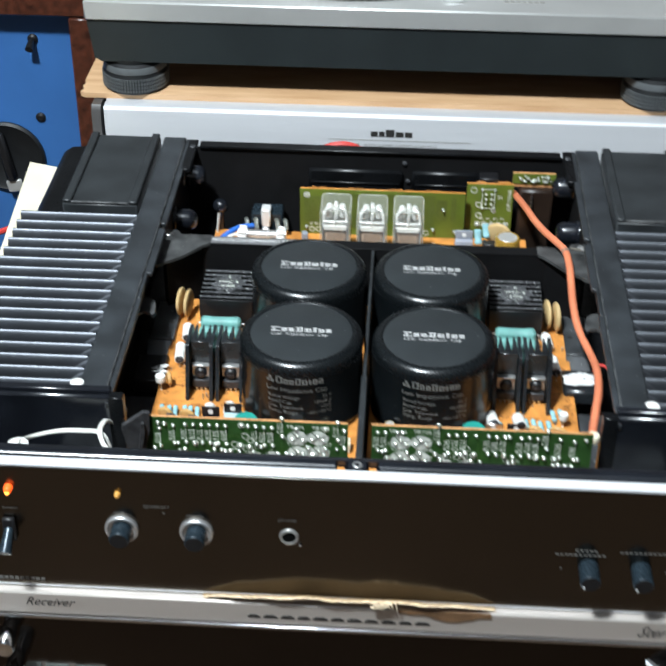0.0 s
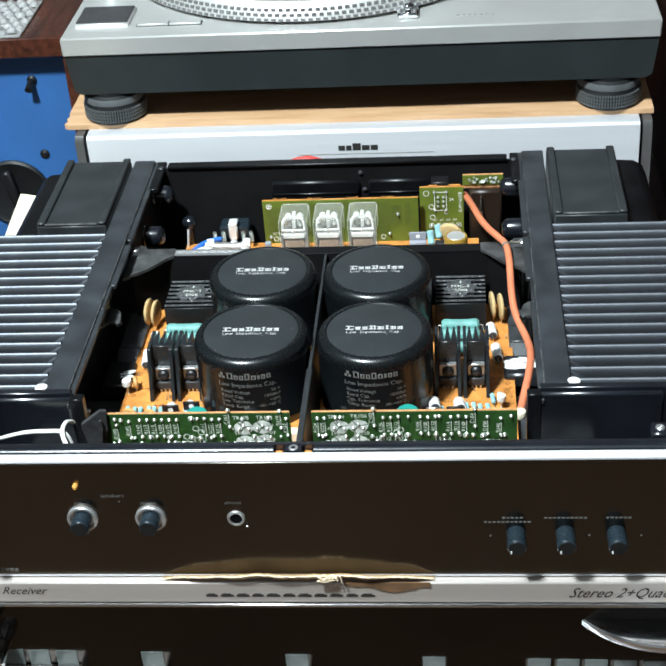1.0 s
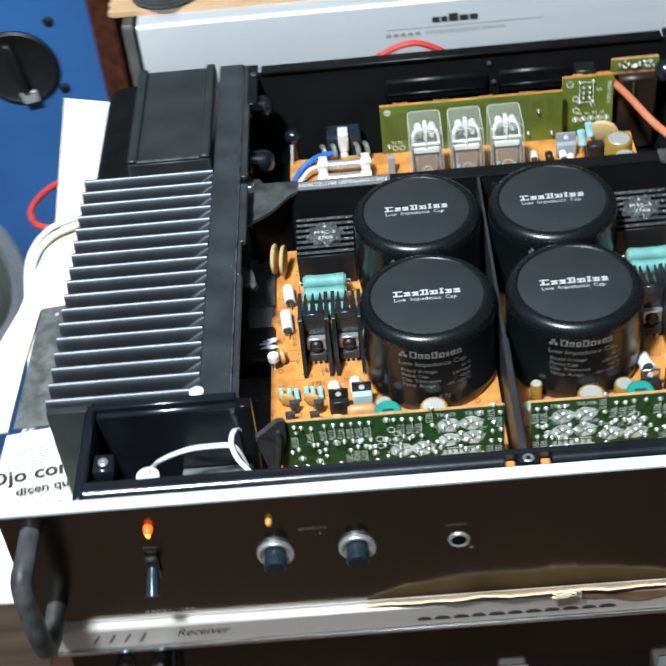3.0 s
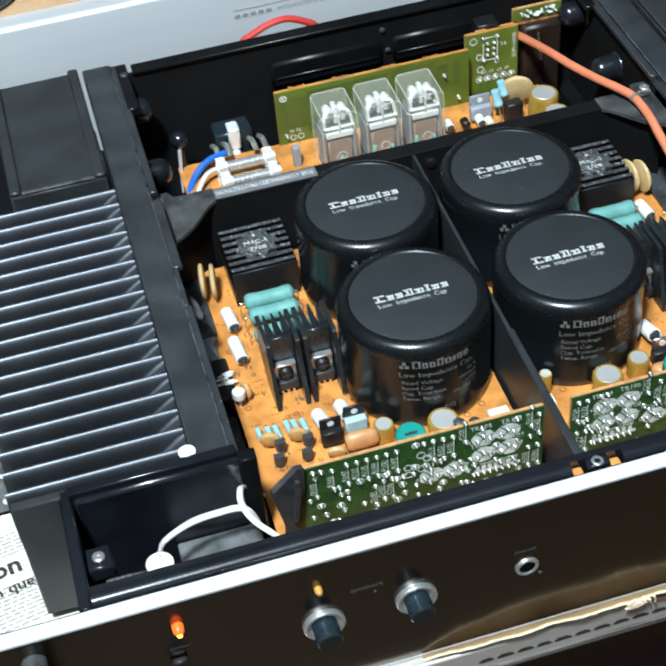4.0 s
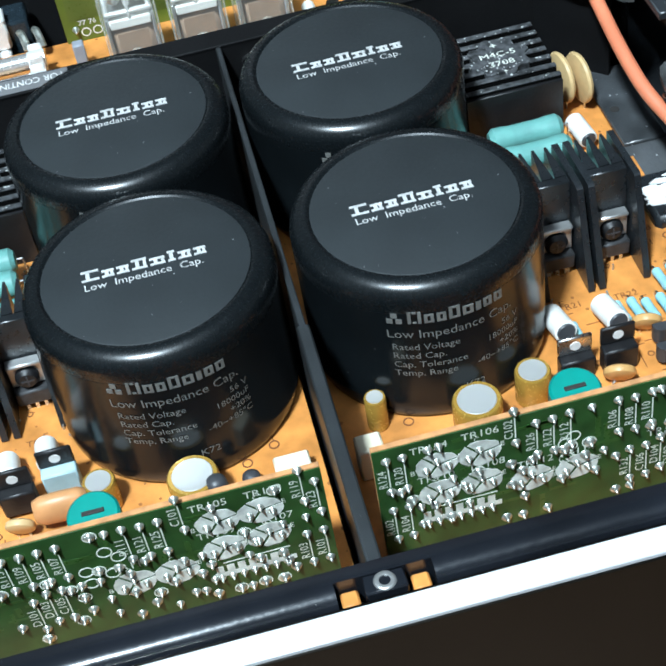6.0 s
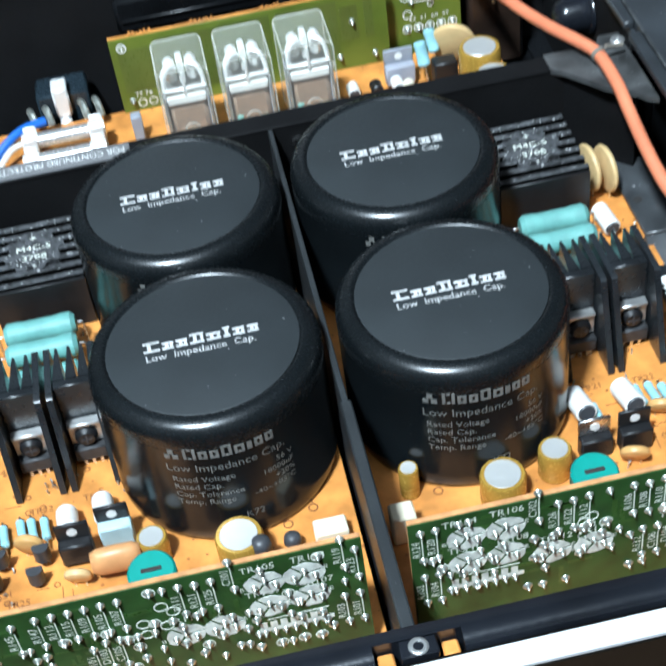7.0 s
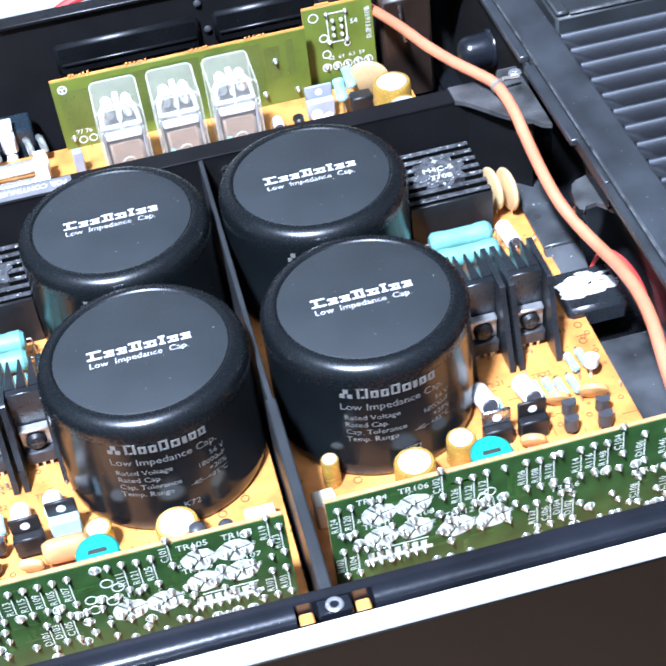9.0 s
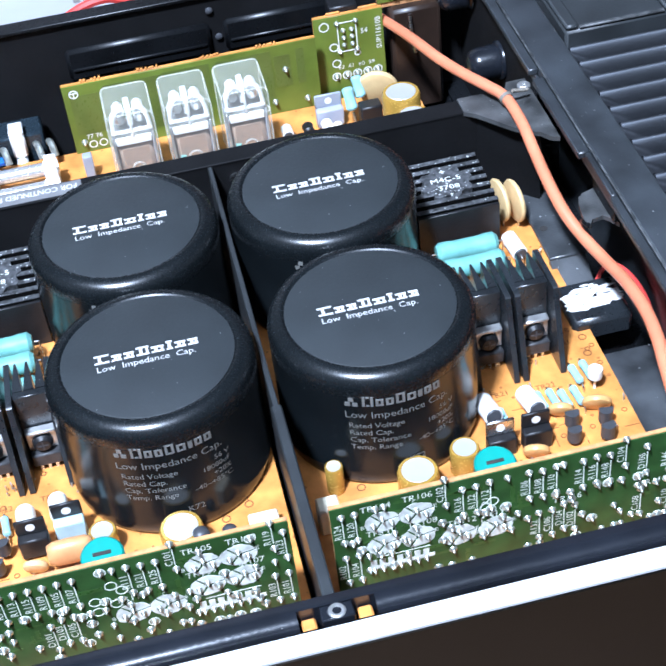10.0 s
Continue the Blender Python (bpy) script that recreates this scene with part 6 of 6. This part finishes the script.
part("letters", Geo().text("FOR CONTINUED PROTECTION", 4.3, (-49, 235.6, 285.95), (-1, 0, 0), (0, -1, 0), wide=0.77), INK, wl, "white warning letters")
sl = thing("voltage_selector", (-73, 322, 228), "black voltage selector with a bright metal strap", "selector")
part("body", Geo().box(-83, -62.5, 316, 330, 229, 258.5, 1), KNOB, sl)
part("strap", Geo().box(-76.2, -70.0, 312.2, 315.8, 250, 262.4, 0.9).box(-76.2, -70.0, 312.2, 321, 261.2, 262.8, 0.5).box(-75.6, -71.0, 309.5, 315.9, 242, 250, 1.2), ALU_BRIGHT, sl, "bright metal strap")
g = Geo()
for x in (-86, -80, -66, -60.5):
    g.tube([(x, 312, 256), (x + 1, 307, 258), (x + 2, 303, 254)], 1.5, 8, 4)
tagged(part("terminal", g, SOLDER, sl, "soldered terminals"), kind="stuff")
solo("blue_wire", Geo().tube([(-80, 304, 256), (-90, 302, 255), (-99, 296, 251.5), (-105, 287, 247), (-109, 280, 238)], 1.8), WIRE_BLUE, (-95, 300, 250), "bright blue wire leading to the selector", "wire")
solo("white_wire", Geo().tube([(-88, 292, 256), (-94, 289, 256), (-100, 282, 252.5), (-103, 274, 249.6)], 1.2), WIRE_WHITE, (-98, 285, 250), "white wire beside the fuses", "wire")
post = thing("spacer_post", (-102, 312, 228), "black knobbed post with a bright tapered blade", "post")
part("blade", Geo().tube([(-106, 305, 236), (-104.6, 307, 250), (-103.2, 309.4, 264)], lambda w: 0.9 + 1.5 * w, 10, 5, 0.5), ALU_BRIGHT, post, "bright tapered blade")
part("knob", Geo().lathe([(2.2, 262), (4.6, 263.5), (5.2, 266), (4.4, 268.6), (2.4, 270.2), (0, 270.6)], (-102.6, 311, 0), "z", 20), RIM, post, sharp=70)
part("stem", Geo().cyl((-102.6, 311, 228), 2.2, 34, "z", 0, 12), RIM, post)
g = Geo().box(-47.5, -43.5, 287, 291, BZ, 261, 0.4)
solo("resistor_block", g, GREY_PLASTIC, (-45.5, 289, BZ), "slim blue-grey upright part", "resistor")
# rear right cluster
t = to220((56.8, 290, BZ - 1), "grey flat transistor with a dark tab", LIGHT_GREY, GREY_PLASTIC, w=11.5)
resistor("film_resistor", (65.2, 291, 266.5), (66, 286.5, 258), 2.5, SKY, "light blue upright resistor", lead=False)
resistor("film_resistor", (70.2, 296, 268), (71, 291.5, 260), 2.4, SKY, "light blue upright resistor", lead=False)
solo("lead_wire", Geo().tube([(66.2, 286, 257), (66.6, 285.2, 253), (66.6, 285, BZ)], 0.6, 6, 3), STEEL, (66.6, 285, BZ), "bright bare component lead wire", "wire")
disc("disc_capacitor", (78.7, 293, 262), 9, 4, TAN, "large tan ceramic disc capacitor", (0.3, 1, 0.2))
solo("film_block", Geo().box(68.5, 77.5, 280.5, 287, BZ, 261.5, 0.6), EPOXY, (73, 284, BZ), "small black box capacitor with pins", "capacitor")
lytic((82.5, 266, 0), 7.7, 27, "tall gold electrolytic capacitor with a grey top")
lytic((83.5, 251, 0), 7.0, 25.5, "gold electrolytic capacitor with a white top")
for x, y, mt in ((37.5, 286, CERAMIC), (46.3, 285, EPOXY), (54.4, 284, CERAMIC), (58.5, 281, CREAM)):
    resistor("small_resistor", (x, y + 3, 254), (x, y - 3, 254), 2.4, mt, "small upright part on the supply board", lead=False)
solo("lamp_bulb", Geo().lathe([(0, 0), (3, 0.5), (4, 3), (3.2, 6), (0, 7)], (30, 262, BZ), "z", 20), CERAMIC, (30, 262, BZ), "small white rounded part", "capacitor")

# ---------------------------------------------------------------- cables inside
oc = thing("orange_cable", (114, 227, 285), "thick orange cable tied across the side bracket", "cable")
path = [(89, 325, 275), (91.3, 310, 279), (94.6, 290, 283.5), (98.6, 267, 287.5), (103.6, 248, 290.5), (109.6, 235, 291.3), (113.8, 226.5, 290.5), (115.2, 212, 288.5), (115.5, 200, 285), (115.8, 184, 281), (117.2, 170, 277), (120.4, 159, 273.5), (123.3, 147, 272.5), (124.4, 130, 276), (123.4, 112, 280), (121.8, 98, 281), (119.6, 86, 280.5), (116.9, 71, 280), (115.5, 62, 281)]
part("sheath", Geo().tube(path, 2.2, 14, 6), CABLE, oc)
part("cable_tie", Geo().lathe([(2.25, -0.8), (2.55, -0.8), (2.55, 0.8), (2.25, 0.8), (2.25, -0.8)], (0, 0, 0), "z", 20, Matrix.Translation((113.8, 226.5, 290.5)) @ Vector((3, -12, -2)).to_track_quat("Z", "Y").to_matrix().to_4x4()), TIE, oc, "cloudy nylon tie")
part("tie_tail", Geo().tube([(116.5, 227.5, 292.5), (120, 228.5, 291.3), (123, 229, 290.8)], 0.8, 6, 3), TIE, oc, "nylon tie tail")
part("end_bead", Geo().lathe([(0, -3), (3, -2), (3.6, 0), (3, 2), (0, 3)], (115.5, 59, 283.5), "z", 16), CREAM, oc, "cream end bead")
g, rng = Geo(), random.Random(9)


def smear(cx, cy, z, n, wx, wy):
    """Flat ragged blobs of paste."""
    for k in range(n):
        px, py, r = cx + wx * (rng.random() - 0.5), cy + wy * (rng.random() - 0.5), 0.5 + 1.5 * rng.random() ** 2
        ring = [(px + 2.4 * r * rng.uniform(0.5, 1.15) * math.cos(q * 0.7), py + 0.7 * r * rng.uniform(0.5, 1.15) * math.sin(q * 0.7)) for q in range(9)]
        g.prism(ring, z, z + 0.12 + 0.012 * k)


smear(116, 149.5, 252.6, 34, 10, 8)
smear(124, 153, 252.6, 34, 12, 9)
smear(128, 149, 252.6, 16, 8, 4)
smear(113.5, 150, 252.6, 26, 4, 9)
smear(122, 148, 252.6, 10, 14, 4)
solo("thermal_paste", g, PASTE, (120, 146, 252), "white thermal paste smeared on the side transistor", "paste", kind="stuff")
solo("side_transistor", Geo().box(110, 132, 139, 161, 243.2, 252.6, 1.6), COOLER, (120, 147, 243), "black flat power transistor on the side bracket", "transistor")
g = Geo()
smear(-117, 146, 252.2, 14, 5, 8)
solo("thermal_paste", g, PASTE, (-118, 145, 252), "small white thermal paste smear", "paste", kind="stuff")
solo("side_transistor", Geo().box(-131, -114, 134, 160, 243.2, 252.2, 1), EPOXY, (-120, 147, 243), "black flat power transistor on the side bracket", "transistor")
solo("red_wire", Geo().tube([(127, 163, 247), (131, 166, 251), (135, 165, 252.5), (139, 158, 251), (141, 148, 247), (141, 138, 238)], 0.9), WIRE_RED, (134, 150, 240), "red wire beside the side transistor", "wire")
solo("red_wire", Geo().tube([(-54, 392, 250), (-50, 390, 264), (-44, 389, 268.5), (-34, 389, 273), (-23, 389, 274.2), (-12, 389, 269.5), (-6, 389, 264.5), (-1, 391, 250)], 2.1), WIRE_RED, (-25, 390, 255), "red wire looping up behind the amplifier", "wire")
ww = thing("lamp_wire", (-145, 28, 270), "white twin wire clipped to the front rim", "wire")
for d in (0, 1):
    part("strand", Geo().tube([(-163.5, 23 + d, 295), (-163, 30 + d, 290.5), (-160, 38 + d, 286.5), (-149, 43.5 + 1.5 * d, 285.5), (-137, 45 + 1.6 * d, 285), (-130, 44.5 + 1.6 * d, 285), (-126, 44 + d, 282), (-123, 43, 273)], 0.7, 8, 6), WIRE_WHITE, ww)
    part("tail", Geo().tube([(-120 + 2 * d, 62, 270 - 2 * d), (-126 + d, 58, 281), (-128.5 + d, 53, 286), (-129.5 + d, 46, 286), (-127 + d, 38, 285), (-122 + d, 31, 284), (-115, 27, 279)], 0.8, 8, 6), WIRE_WHITE, ww)
part("grommet", Geo().lathe([(2, 0), (4.6, 0.05), (5.0, 0.35), (4.6, 0.7), (2.8, 0.8), (2.8, 1.9), (4.7, 2.0), (5.1, 2.35), (4.6, 2.7), (2.0, 2.8), (0, 2.8)], (-164, 23.5, 290.8), "z", 28), CERAMIC, ww, "white plastic grommet")
part("rod", Geo().tube([(-168, 22.5, 291), (-176, 24, 290), (-184, 25, 289)], 0.7, 6, 3), STEEL, ww)
